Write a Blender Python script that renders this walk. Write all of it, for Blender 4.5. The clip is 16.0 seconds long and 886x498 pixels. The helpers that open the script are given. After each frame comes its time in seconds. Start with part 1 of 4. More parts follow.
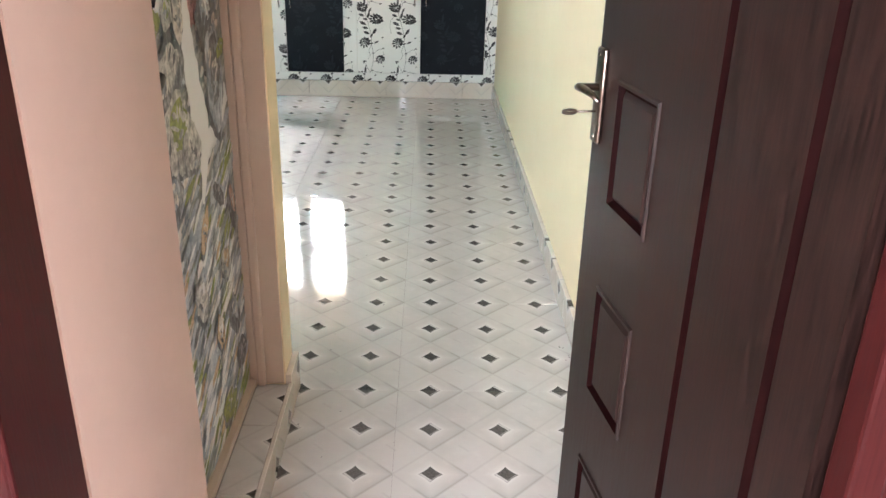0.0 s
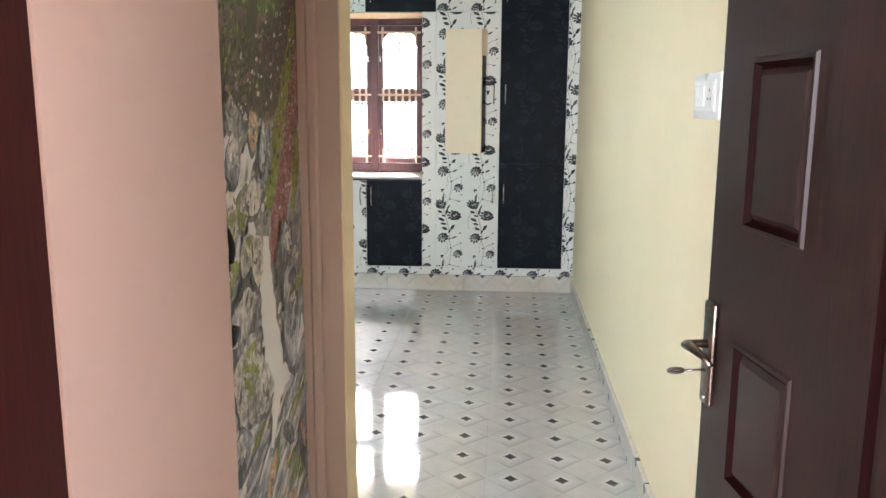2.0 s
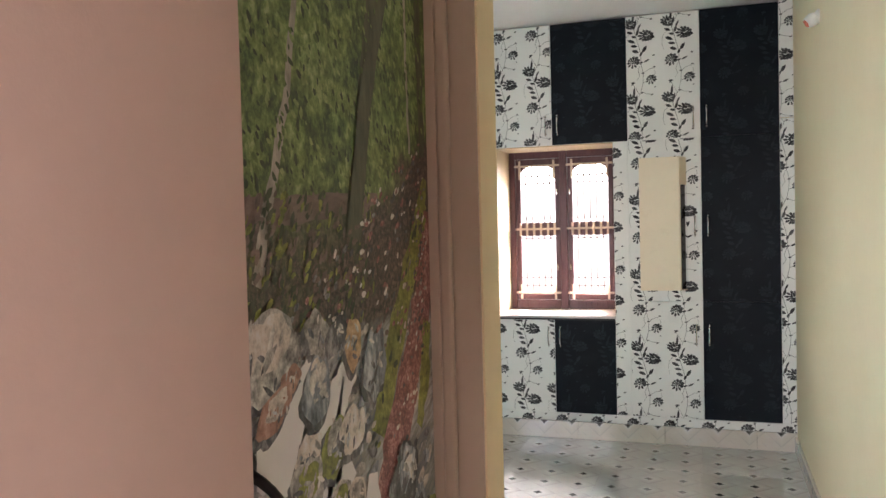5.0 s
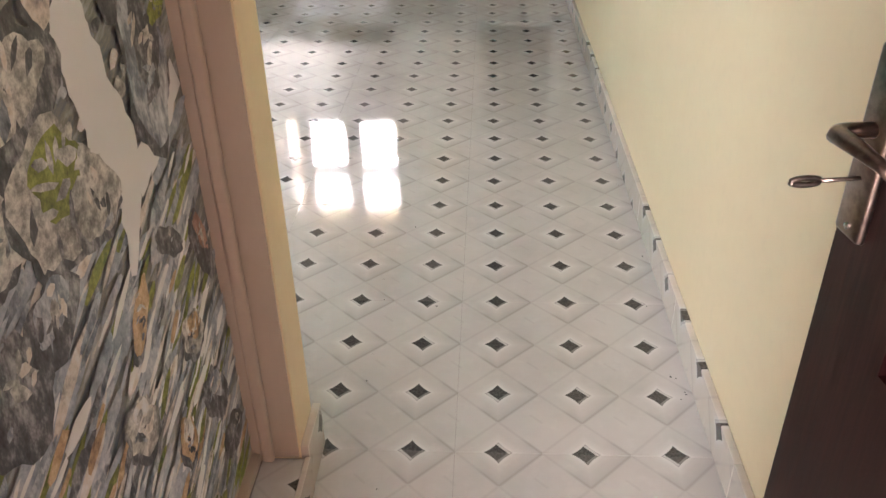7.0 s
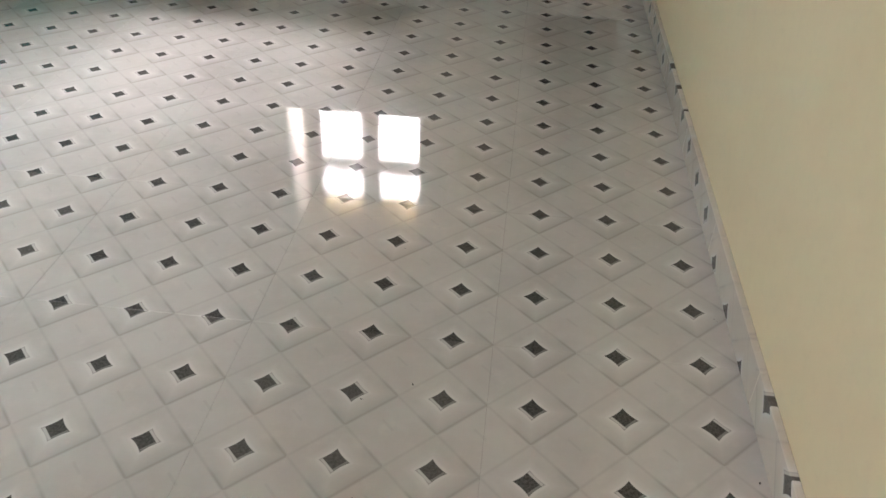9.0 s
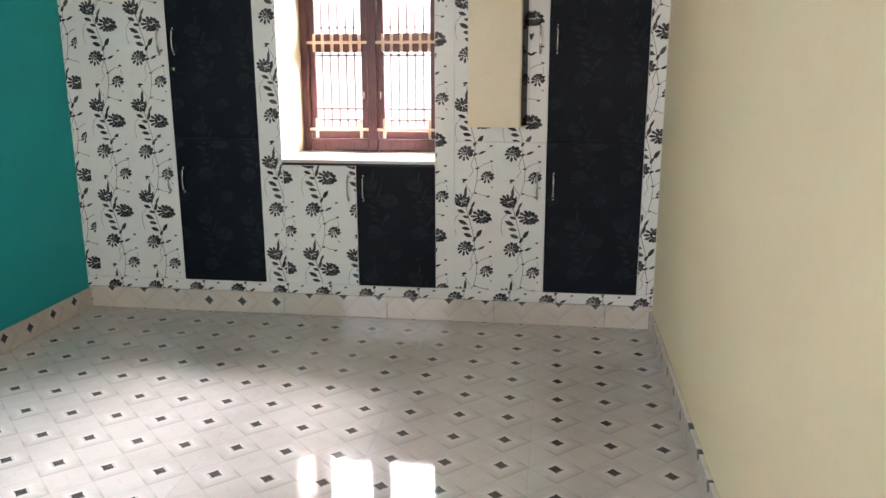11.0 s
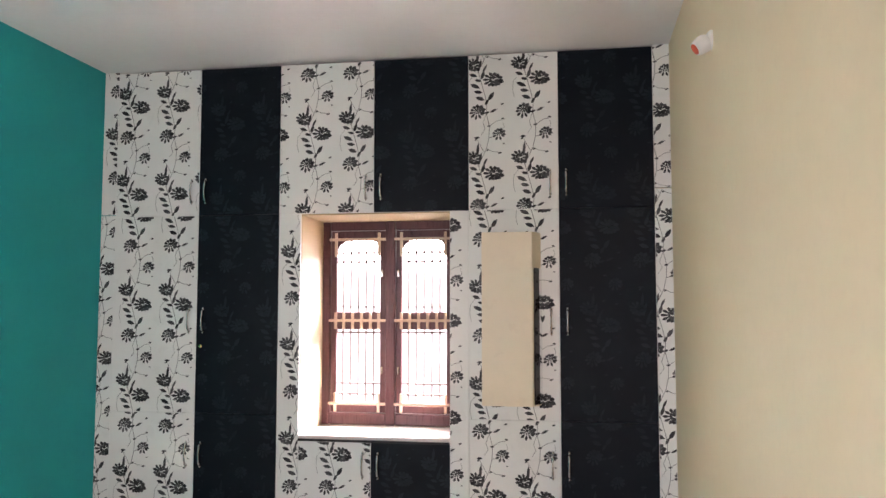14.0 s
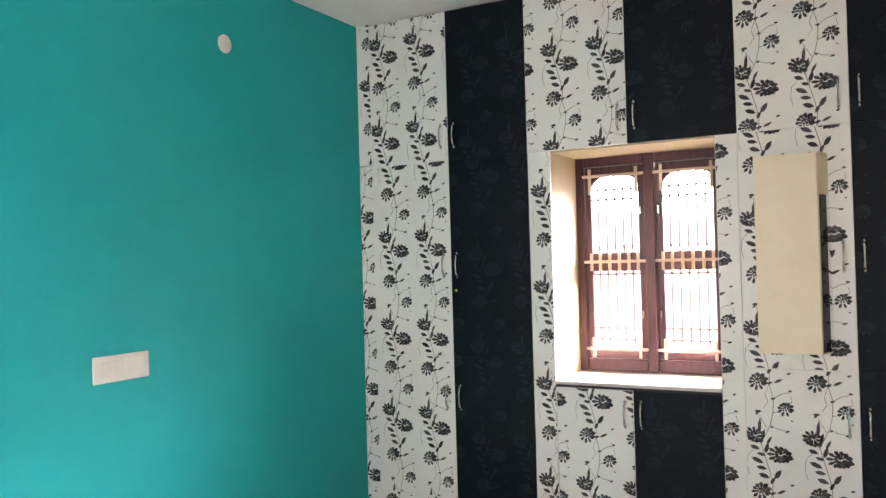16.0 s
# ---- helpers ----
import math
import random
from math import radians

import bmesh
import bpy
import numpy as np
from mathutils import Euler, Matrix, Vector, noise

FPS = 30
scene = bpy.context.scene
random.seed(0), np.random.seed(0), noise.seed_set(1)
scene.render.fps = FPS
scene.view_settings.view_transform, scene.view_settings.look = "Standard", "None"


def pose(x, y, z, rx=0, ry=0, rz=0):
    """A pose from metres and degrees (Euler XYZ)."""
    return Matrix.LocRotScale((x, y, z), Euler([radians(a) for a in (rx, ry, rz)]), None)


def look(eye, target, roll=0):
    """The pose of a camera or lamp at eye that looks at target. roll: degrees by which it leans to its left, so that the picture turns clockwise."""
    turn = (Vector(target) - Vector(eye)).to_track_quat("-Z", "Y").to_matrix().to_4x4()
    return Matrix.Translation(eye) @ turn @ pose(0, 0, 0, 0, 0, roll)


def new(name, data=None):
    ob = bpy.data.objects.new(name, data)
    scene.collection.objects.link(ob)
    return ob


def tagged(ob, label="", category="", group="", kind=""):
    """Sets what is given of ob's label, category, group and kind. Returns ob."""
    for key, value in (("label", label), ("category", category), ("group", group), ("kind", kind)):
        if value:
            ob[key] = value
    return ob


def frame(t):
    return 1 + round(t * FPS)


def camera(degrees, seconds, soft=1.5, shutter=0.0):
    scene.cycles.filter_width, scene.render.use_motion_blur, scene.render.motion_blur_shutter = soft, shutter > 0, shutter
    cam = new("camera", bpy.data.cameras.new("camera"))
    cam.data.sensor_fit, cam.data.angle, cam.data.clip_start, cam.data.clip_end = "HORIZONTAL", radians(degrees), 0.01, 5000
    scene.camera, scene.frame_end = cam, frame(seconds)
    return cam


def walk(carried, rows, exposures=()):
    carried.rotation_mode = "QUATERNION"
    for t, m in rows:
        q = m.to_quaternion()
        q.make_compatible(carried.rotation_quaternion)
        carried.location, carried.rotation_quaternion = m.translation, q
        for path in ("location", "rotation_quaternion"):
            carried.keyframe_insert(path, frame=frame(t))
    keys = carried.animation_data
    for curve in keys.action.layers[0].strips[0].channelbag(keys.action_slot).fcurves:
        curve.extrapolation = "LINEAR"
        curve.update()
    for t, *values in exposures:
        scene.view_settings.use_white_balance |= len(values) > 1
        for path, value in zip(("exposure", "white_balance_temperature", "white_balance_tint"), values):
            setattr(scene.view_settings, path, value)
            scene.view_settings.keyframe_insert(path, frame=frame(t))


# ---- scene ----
cam = camera(57.9, 16.0)
PATH = [
    (0, (-0.022, -2.111, 1.367), (0.022, -0.269, 0.589), 1.4),
    (0.5, (-0.018, -2.126, 1.371), (-0.023, -0.277, 0.609), 0.3),
    (1, (-0.016, -2.105, 1.42), (-0.017, -0.198, 0.818), -0.1),
    (1.5, (-0.024, -2.076, 1.445), (-0.07, -0.139, 0.949), -0.1),
    (2, (-0.049, -1.955, 1.461), (-0.196, 0.007, 1.1), 0.3),
    (2.5, (-0.107, -1.79, 1.521), (-0.341, 0.185, 1.309), -0.1),
    (3, (-0.126, -1.669, 1.58), (-0.564, 0.281, 1.531), -0.8),
    (3.2, (-0.110, -1.647, 1.583), (-0.643, 0.28, 1.612), -1.0),
    (5.3, (-0.015, -1.533, 1.575), (-0.655, 0.358, 1.456), -1.7),
    (5.5, (-0.017, -1.525, 1.553), (-0.635, 0.365, 1.341), -1.7),
    (6, (-0.007, -1.503, 1.492), (-0.509, 0.379, 1.037), -2.5),
    (6.5, (0.0, -1.448, 1.417), (-0.308, 0.362, 0.624), -2.4),
    (6.8, (-0.016, -1.391, 1.389), (-0.202, 0.347, 0.418), -1.7),
    (7, (-0.037, -1.332, 1.346), (-0.14, 0.378, 0.314), -1.2),
    (7.5, (-0.056, -1.142, 1.322), (-0.021, 0.523, 0.213), 0.4),
    (8, (-0.053, -0.846, 1.331), (-0.012, 0.779, 0.167), 1.6),
    (8.5, (-0.076, -0.518, 1.313), (-0.037, 1.096, 0.132), 1.1),
    (9, (-0.083, -0.256, 1.312), (-0.246, 1.366, 0.153), 1.8),
    (9.5, (0.008, -0.079, 1.345), (-0.367, 1.564, 0.268), 1.0),
    (10, (-0.014, -0.026, 1.395), (-0.34, 1.739, 0.513), -1.0),
    (10.2, (-0.014, -0.019, 1.41), (-0.315, 1.793, 0.621), -1.3),
    (12.3, (-0.072, -0.095, 1.472), (-0.326, 1.886, 1.364), 0.6),
    (12.5, (-0.072, -0.105, 1.486), (-0.323, 1.879, 1.42), 0.4),
    (13, (-0.052, -0.107, 1.521), (-0.303, 1.877, 1.553), -0.0),
    (13.5, (0.007, -0.096, 1.573), (-0.285, 1.88, 1.679), 0.1),
    (14, (0.012, -0.102, 1.593), (-0.32, 1.865, 1.739), 0.0),
    (14.5, (0.041, -0.086, 1.593), (-0.395, 1.861, 1.724), -0.7),
    (15, (0.086, -0.052, 1.578), (-0.495, 1.86, 1.665), -1.1),
    (15.5, (0.063, 0.071, 1.544), (-0.708, 1.916, 1.594), -0.9),
    (16, (0.018, 0.147, 1.557), (-0.941, 1.902, 1.582), -1.6),
]
walk(cam, [(t, look(eye, target, roll)) for t, eye, target, roll in PATH],
     [(0.0, 2.55, 5950, 14), (2.0, 2.45, 5900, 15), (3.2, 2.05, 5900, 17), (5.3, 2.05, 6250, 19), (6.5, 2.1, 6300, 21), (7.2, 2.3, 6450, 22), (8.0, 1.9, 6500, 22), (8.5, 1.62, 6550, 22), (9.0, 1.65, 6450, 19), (9.5, 1.65, 6350, 17), (10.0, 1.75, 6350, 16), (12.3, 2.1, 6400, 28), (14.5, 2.05, 6400, 28), (16.0, 2.3, 6350, 20)])

# ---- world, sun, large lights ----
world = bpy.data.worlds.new("world")
scene.world = world
world.use_nodes = True
wn = world.node_tree
sky = wn.nodes.new("ShaderNodeTexSky")
sky.sky_type, sky.sun_disc = "NISHITA", False
sky.sun_elevation, sky.sun_rotation = radians(24.5), radians(19)
wn.nodes["Background"].inputs["Strength"].default_value = 0.12
wn.links.new(sky.outputs[0], wn.nodes["Background"].inputs["Color"])
sun = new("sun", bpy.data.lights.new("sun", "SUN"))
sun.data.energy, sun.data.angle, sun.data.color = 1.5, radians(14), (0.98, 0.98, 1.0)
sun.matrix_world = look((0.85, 2.5, 11.2), (0, 0, 10))


def area(name, eye, target, sx, sy, watts, color):
    lamp = new(name, bpy.data.lights.new(name, "AREA"))
    lamp.data.shape, lamp.data.size, lamp.data.size_y = "RECTANGLE", sx, sy
    lamp.data.energy, lamp.data.color = watts, color
    lamp.matrix_world = look(eye, target)
    return lamp


area("window_daylight", (0.5, 8.2, 3.9), (-1.15, 4.4, 1.3), 3.6, 2.0, 2300, (1.0, 0.98, 0.97))
# assumed rear opening, out of view, added to fill near floor and wardrobe
area("rear_fill_light", (-1.8, -0.07, 1.5), (-1.7, 4.0, 0.9), 1.15, 1.15, 8.5, (1.0, 0.96, 0.94))
area("hall_window_daylight", (1.98, -2.1, 1.55), (-0.42, -1.5, 1.3), 1.15, 1.3, 4.6, (1.0, 0.93, 0.95))
# back hall opening is unseen, added to fill the passage and right wall
area("hall_back_fill_light", (-1.15, -4.33, 1.6), (0.3, 0, 1.3), 1.4, 1.3, 62, (1.0, 0.97, 0.96))

# ---- materials ----


class Ex:
    """A node socket with arithmetic."""
    def __init__(self, nt, s):
        self.nt, self.s = nt, s

    def op(self, kind, *others, clamp=False):
        n = self.nt.nodes.new("ShaderNodeMath")
        n.operation, n.use_clamp = kind, clamp
        for i, o in enumerate((self, *others)):
            if isinstance(o, Ex):
                self.nt.links.new(o.s, n.inputs[i])
            else:
                n.inputs[i].default_value = o
        return Ex(self.nt, n.outputs[0])

    def __add__(self, o): return self.op("ADD", o)
    def __sub__(self, o): return self.op("SUBTRACT", o)
    def __mul__(self, o): return self.op("MULTIPLY", o)
    def fract(self): return self.op("FRACT")
    def absolute(self): return self.op("ABSOLUTE")
    def below(self, edge, soft=0.01):
        return self.smooth(edge + soft, edge - soft)

    def smooth(self, lo, hi):
        n = self.nt.nodes.new("ShaderNodeMapRange")
        n.interpolation_type = "SMOOTHSTEP"
        flip = lo > hi
        n.inputs[1].default_value, n.inputs[2].default_value = min(lo, hi), max(lo, hi)
        n.inputs[3].default_value, n.inputs[4].default_value = (1, 0) if flip else (0, 1)
        self.nt.links.new(self.s, n.inputs[0])
        return Ex(self.nt, n.outputs[0])


def material(name, rough=0.5, metal=0.0):
    m = bpy.data.materials.new(name)
    m.use_nodes = True
    b = m.node_tree.nodes["Principled BSDF"]
    b.inputs["Roughness"].default_value, b.inputs["Metallic"].default_value = rough, metal
    return m, m.node_tree, b


def position(nt):
    g = nt.nodes.new("ShaderNodeNewGeometry")
    s = nt.nodes.new("ShaderNodeSeparateXYZ")
    nt.links.new(g.outputs["Position"], s.inputs[0])
    return [Ex(nt, o) for o in s.outputs], g.outputs["Position"]


def noise_of(nt, scale, detail=4.0, rough=0.6, vector=None, stretch=None):
    n = nt.nodes.new("ShaderNodeTexNoise")
    n.inputs["Scale"].default_value, n.inputs["Detail"].default_value, n.inputs["Roughness"].default_value = scale, detail, rough
    if vector is None:
        vector = position(nt)[1]
    if stretch:
        mp = nt.nodes.new("ShaderNodeMapping")
        mp.inputs["Scale"].default_value = stretch
        nt.links.new(vector, mp.inputs[0])
        vector = mp.outputs[0]
    nt.links.new(vector, n.inputs["Vector"])
    return Ex(nt, n.outputs[0])


def mix(nt, fac, a, b):
    n = nt.nodes.new("ShaderNodeMix")
    n.data_type = "RGBA"
    for sock, v in ((n.inputs[0], fac), (n.inputs[6], a), (n.inputs[7], b)):
        if isinstance(v, Ex):
            nt.links.new(v.s, sock)
        elif isinstance(v, (int, float)):
            sock.default_value = v
        elif isinstance(v, tuple):
            sock.default_value = (*v, 1)
        else:
            nt.links.new(v, sock)
    return n.outputs[2]


def bump(nt, b, height, strength=0.2, distance=0.002):
    n = nt.nodes.new("ShaderNodeBump")
    n.inputs["Strength"].default_value, n.inputs["Distance"].default_value = strength, distance
    nt.links.new(height.s, n.inputs["Height"])
    nt.links.new(n.outputs[0], b.inputs["Normal"])


def ramp(nt, x, stops):
    n = nt.nodes.new("ShaderNodeValToRGB")
    els = n.color_ramp.elements
    while len(els) < len(stops):
        els.new(0.5)
    for e, (p, c) in zip(els, stops):
        e.position, e.color = p, (*c, 1)
    nt.links.new(x.s, n.inputs[0])
    return n.outputs[0]


def painted(name, color, dark, rough=0.45, grain=260.0, relief=0.12):
    m, nt, b = material(name, rough)
    big, small = noise_of(nt, 1.3, 5.0), noise_of(nt, 28.0, 3.0)
    b.inputs["Specular IOR Level"].default_value = 0.3
    c = mix(nt, big.smooth(0.35, 0.75), color, dark)
    c = mix(nt, small.smooth(0.45, 0.8) * 0.25, c, tuple(0.88 * v for v in color))
    nt.links.new(c, b.inputs["Base Color"])
    nt.links.new((noise_of(nt, 9.0, 3.0) * 0.2 + (rough - 0.1)).s, b.inputs["Roughness"])
    bump(nt, b, noise_of(nt, grain, 2.0) + noise_of(nt, 14.0, 3.0) * 2.0, relief, 0.0012)
    return m


CREAM = painted("cream wall paint", (0.83, 0.70, 0.47), (0.80, 0.67, 0.44), 0.6)
PINK = painted("beige pink wall paint", (0.60, 0.452, 0.372), (0.56, 0.422, 0.35), 0.55)
TEAL = painted("teal wall paint", (0.002, 0.37, 0.38), (0.002, 0.355, 0.365), 0.6)
CEIL = painted("white ceiling paint", (0.84, 0.82, 0.79), (0.81, 0.79, 0.76), 0.6)
BOXPAINT = painted("cream laminate", (0.86, 0.75, 0.57), (0.83, 0.72, 0.54), 0.3, 60.0, 0.03)
WHITELAM = painted("white laminate", (0.80, 0.80, 0.76), (0.77, 0.77, 0.73), 0.3, 80.0, 0.03)
FRAMEWHITE = painted("cream door frame paint", (0.53, 0.435, 0.335), (0.50, 0.41, 0.315), 0.4, 120.0, 0.06)
# wall cream darkened to put the reveal's shade into its colour
REVEAL = painted("cream reveal paint, shade-darkened", (0.46, 0.37, 0.23), (0.43, 0.34, 0.21), 0.6)
SILL = painted("pale stone sill", (0.72, 0.66, 0.62), (0.66, 0.60, 0.56), 0.2, 60.0, 0.02)
PLASTIC = painted("white switch plastic", (0.72, 0.70, 0.66), (0.70, 0.68, 0.64), 0.3, 60.0, 0.02)
SOCKET = painted("dark switch slots", (0.10, 0.10, 0.10), (0.08, 0.08, 0.08), 0.4, 60.0, 0.02)
ORANGE = painted("orange plastic", (0.65, 0.10, 0.04), (0.6, 0.09, 0.03), 0.4, 60.0, 0.02)
BLACKIRON = painted("black painted iron", (0.012, 0.012, 0.013), (0.02, 0.018, 0.018), 0.35, 200.0, 0.05)


def tile_material(name, plane="xy"):
    m, nt, b = material(name, 0.06)
    (px, py, pz), vec = position(nt)
    if plane == "yz":
        cut = nt.nodes.new("ShaderNodeTexWhiteNoise")
        cut.noise_dimensions = "1D"
        run = (py + 1.32) * (1 / 0.6)
        nt.links.new(run.op("FLOOR").s, cut.inputs["W"])
        px, py = py, pz - Ex(nt, cut.outputs["Value"]) * 0.10 - run.fract() * 0.03 + 0.01
    elif plane == "xz":
        py = pz + 0.07 + (px + 1.85).absolute().below(0.3, 0.002) * 0.06
    x, y = px * 5.0, py * 5.0
    a, c = (x + 0.5).fract() - 0.5, (y + 0.5).fract() - 0.5
    r = a.absolute() + c.absolute()
    veins = noise_of(nt, 3.2, 6.0, 0.65)
    cloud = noise_of(nt, 17.0, 4.0)
    flat = plane == "xy"
    base = mix(nt, veins.smooth(0.35, 0.7), (0.56, 0.54, 0.51) if flat else (0.66, 0.60, 0.52), (0.49, 0.47, 0.44) if flat else (0.60, 0.54, 0.46))
    base = mix(nt, cloud.smooth(0.5, 0.8) * 0.35, base, (0.66, 0.63, 0.59))
    # printed emboss: pale ring, shaded facets and lines of the lozenge lattice
    ring = r.below(0.28, 0.06) * 0.30 + r.below(0.20, 0.03) * 0.45
    base = mix(nt, ring, base, (0.70, 0.68, 0.65))
    edge = (r - 0.5).absolute().below(0.02, 0.026)
    side = (a - c).smooth(-0.05, 0.25)
    shade = r.smooth(0.31, 0.5) * r.below(0.5, 0.01) * side
    base = mix(nt, edge * (side * 0.38 + 0.24) * (1.0 if flat else 0.5), base, (0.30, 0.28, 0.26))
    base = mix(nt, shade * (0.34 if flat else 0.12), base, (0.34, 0.32, 0.30))
    # short faint dashes in the blank lozenges
    a2, c2 = x.fract() - 0.5, y.fract() - 0.5
    dash = ((a2 + c2) - 0.02).absolute().below(0.022, 0.01) * (a2 - c2 + 0.1).absolute().below(0.14, 0.02)
    base = mix(nt, dash * 0.22, base, (0.36, 0.34, 0.32))
    # dark lozenges with one pale facet
    wn1 = nt.nodes.new("ShaderNodeTexWhiteNoise")
    wn1.noise_dimensions = "2D"
    cmb = nt.nodes.new("ShaderNodeCombineXYZ")
    nt.links.new((x + 0.5).op("FLOOR").s, cmb.inputs[0])
    nt.links.new((y + 0.5).op("FLOOR").s, cmb.inputs[1])
    nt.links.new(cmb.outputs[0], wn1.inputs["Vector"])
    rnd = Ex(nt, wn1.outputs["Value"])
    flip = rnd.smooth(0.499, 0.501) * 2.0 - 1.0
    p, q = (a + c) * flip, a - c
    facet = p.smooth(0.092, 0.108)
    sheen = q.smooth(0.10, 0.12)
    dark = mix(nt, noise_of(nt, 160.0, 3.0).smooth(0.3, 0.7), (0.030, 0.029, 0.028), (0.085, 0.081, 0.077))
    dark = mix(nt, sheen * 0.55, dark, (0.34, 0.33, 0.31))
    dark = mix(nt, facet * 0.9, dark, (0.60, 0.58, 0.55))
    dark = mix(nt, (r - 0.150).absolute().below(0.010, 0.008) * 0.35, dark, (0.05, 0.05, 0.05))
    base = mix(nt, (r + (a * c).absolute() * 4.0).below(0.168, 0.011), base, dark)
    tone = nt.nodes.new("ShaderNodeObjectInfo")
    base = mix(nt, Ex(nt, tone.outputs["Random"]) * 0.14, base, (0.46, 0.42, 0.37))
    grime = noise_of(nt, 48.0, 5.0, 0.7).smooth(0.66, 0.78) * noise_of(nt, 2.0, 3.0).smooth(0.4, 0.7)
    base = mix(nt, grime * 0.35, base, (0.33, 0.29, 0.24))
    nt.links.new(base, b.inputs["Base Color"])
    nt.links.new((noise_of(nt, 6.0, 5.0) * 0.10 + 0.015).s, b.inputs["Roughness"])
    b.inputs["Specular IOR Level"].default_value = 0.6
    bump(nt, b, noise_of(nt, 5.0, 2.0), 0.06, 0.002)
    return m


TILE = tile_material("glazed printed floor tile")
TILE_YZ = tile_material("glazed printed skirting tile", "yz")
TILE_XZ = tile_material("glazed printed plinth tile", "xz")
GROUT, _nt, _b = material("grey grout", 0.9)
_nt.links.new(mix(_nt, noise_of(_nt, 60.0), (0.26, 0.24, 0.21), (0.34, 0.31, 0.28)), _b.inputs["Base Color"])


def wood(name, light, dark, rough=0.32, axis=(7.0, 7.0, 0.5), relief=0.15, gloss=0.22):
    m, nt, b = material(name, rough)
    b.inputs["Specular IOR Level"].default_value = gloss
    grain = noise_of(nt, 22.0, 6.0, 0.65, None, axis)
    broad = noise_of(nt, 2.0, 4.0)
    c = mix(nt, grain.smooth(0.3, 0.72), dark, light)
    c = mix(nt, broad.smooth(0.4, 0.8) * 0.4, c, dark)
    nt.links.new(c, b.inputs["Base Color"])
    nt.links.new((grain * 0.25 + (rough - 0.12)).s, b.inputs["Roughness"])
    bump(nt, b, grain, relief, 0.0012)
    return m


DARKWOOD = wood("dark polished wood", (0.025, 0.0115, 0.0092), (0.0058, 0.003, 0.0026), 0.38)
GROOVE = wood("red brown groove", (0.010, 0.0018, 0.0018), (0.005, 0.001, 0.001), 0.6, gloss=0.03)
MAROON = wood("maroon painted wood", (0.046, 0.0085, 0.0085), (0.028, 0.0055, 0.0055), 0.4, gloss=0.08)
WINWOOD = wood("brown varnished window wood", (0.105, 0.046, 0.048), (0.075, 0.033, 0.035), 0.3)
# darker than the grille wood, so the thin rods show against the panes
RODWOOD = wood("dark brown rod wood", (0.16, 0.105, 0.08), (0.10, 0.065, 0.05), 0.5)
PALEWOOD = wood("pale cream grille wood", (0.62, 0.47, 0.36), (0.52, 0.38, 0.28), 0.45)


def darklam():
    m, nt, b = material("blue black laminate", 0.42)
    c = mix(nt, noise_of(nt, 7.0, 4.0).smooth(0.4, 0.7), (0.0035, 0.0065, 0.0105), (0.006, 0.0095, 0.0140))
    nt.links.new(c, b.inputs["Base Color"])
    b.inputs["Specular IOR Level"].default_value = 0.12
    bump(nt, b, noise_of(nt, 300.0, 2.0), 0.05, 0.0006)
    return m


DARKLAM = darklam()


def printed(name, lo, hi, rough=0.35, gloss=0.3):
    m, nt, b = material(name, rough)
    b.inputs["Specular IOR Level"].default_value = gloss
    g = nt.nodes.new("ShaderNodeNewGeometry")
    isl = Ex(nt, g.outputs["Random Per Island"])
    c = mix(nt, isl, lo, hi)
    c = mix(nt, noise_of(nt, 120.0, 3.0).smooth(0.4, 0.7) * 0.5, c, lo)
    nt.links.new(c, b.inputs["Base Color"])
    return m


PRINT = printed("charcoal flower print", (0.012, 0.012, 0.014), (0.095, 0.095, 0.095))
STEMINK = printed("grey stem print", (0.17, 0.17, 0.155), (0.38, 0.38, 0.35))
DARKPRINT = printed("faint grey flower print", (0.0080, 0.0125, 0.0175), (0.0150, 0.0215, 0.0280), 0.42, 0.14)

CHROME, _nt, _b = material("polished chrome", 0.16, 1.0)
_nt.links.new(mix(_nt, noise_of(_nt, 40.0), (0.72, 0.70, 0.68), (0.60, 0.58, 0.56)), _b.inputs["Base Color"])
BRONZE, _nt, _b = material("antique bronze metal", 0.30, 1.0)
_nt.links.new(mix(_nt, noise_of(_nt, 60.0).smooth(0.3, 0.7), (0.30, 0.24, 0.20), (0.16, 0.12, 0.10)), _b.inputs["Base Color"])
BRASS, _nt, _b = material("brass", 0.25, 1.0)
_nt.links.new(mix(_nt, noise_of(_nt, 50.0), (0.62, 0.45, 0.18), (0.50, 0.35, 0.13)), _b.inputs["Base Color"])
MIRROR, _nt, _b = material("mirror", 0.02, 1.0)
_b.inputs["Base Color"].default_value = (0.85, 0.86, 0.86, 1)
DARKGLASS, _nt, _b = material("dark glossy frame lacquer", 0.08)
_nt.links.new(mix(_nt, noise_of(_nt, 30.0), (0.010, 0.006, 0.006), (0.020, 0.012, 0.011)), _b.inputs["Base Color"])
GLASS, _nt, _b = material("window glass", 0.0)
_b.inputs["Transmission Weight"].default_value, _b.inputs["IOR"].default_value = 1.0, 1.45
GLOW, _nt, _b = material("bright overcast sky")
_b.inputs["Base Color"].default_value, _b.inputs["Emission Color"].default_value = (0, 0, 0, 1), (1.0, 0.98, 0.97, 1)
# hazy overcast sky: glow kept low behind the panes, raised above for room light
_nt.links.new((position(_nt)[0][2].smooth(1.9, 3.2) * 30.0 + 0.6).s, _b.inputs["Emission Strength"])

# ---- building helpers ----


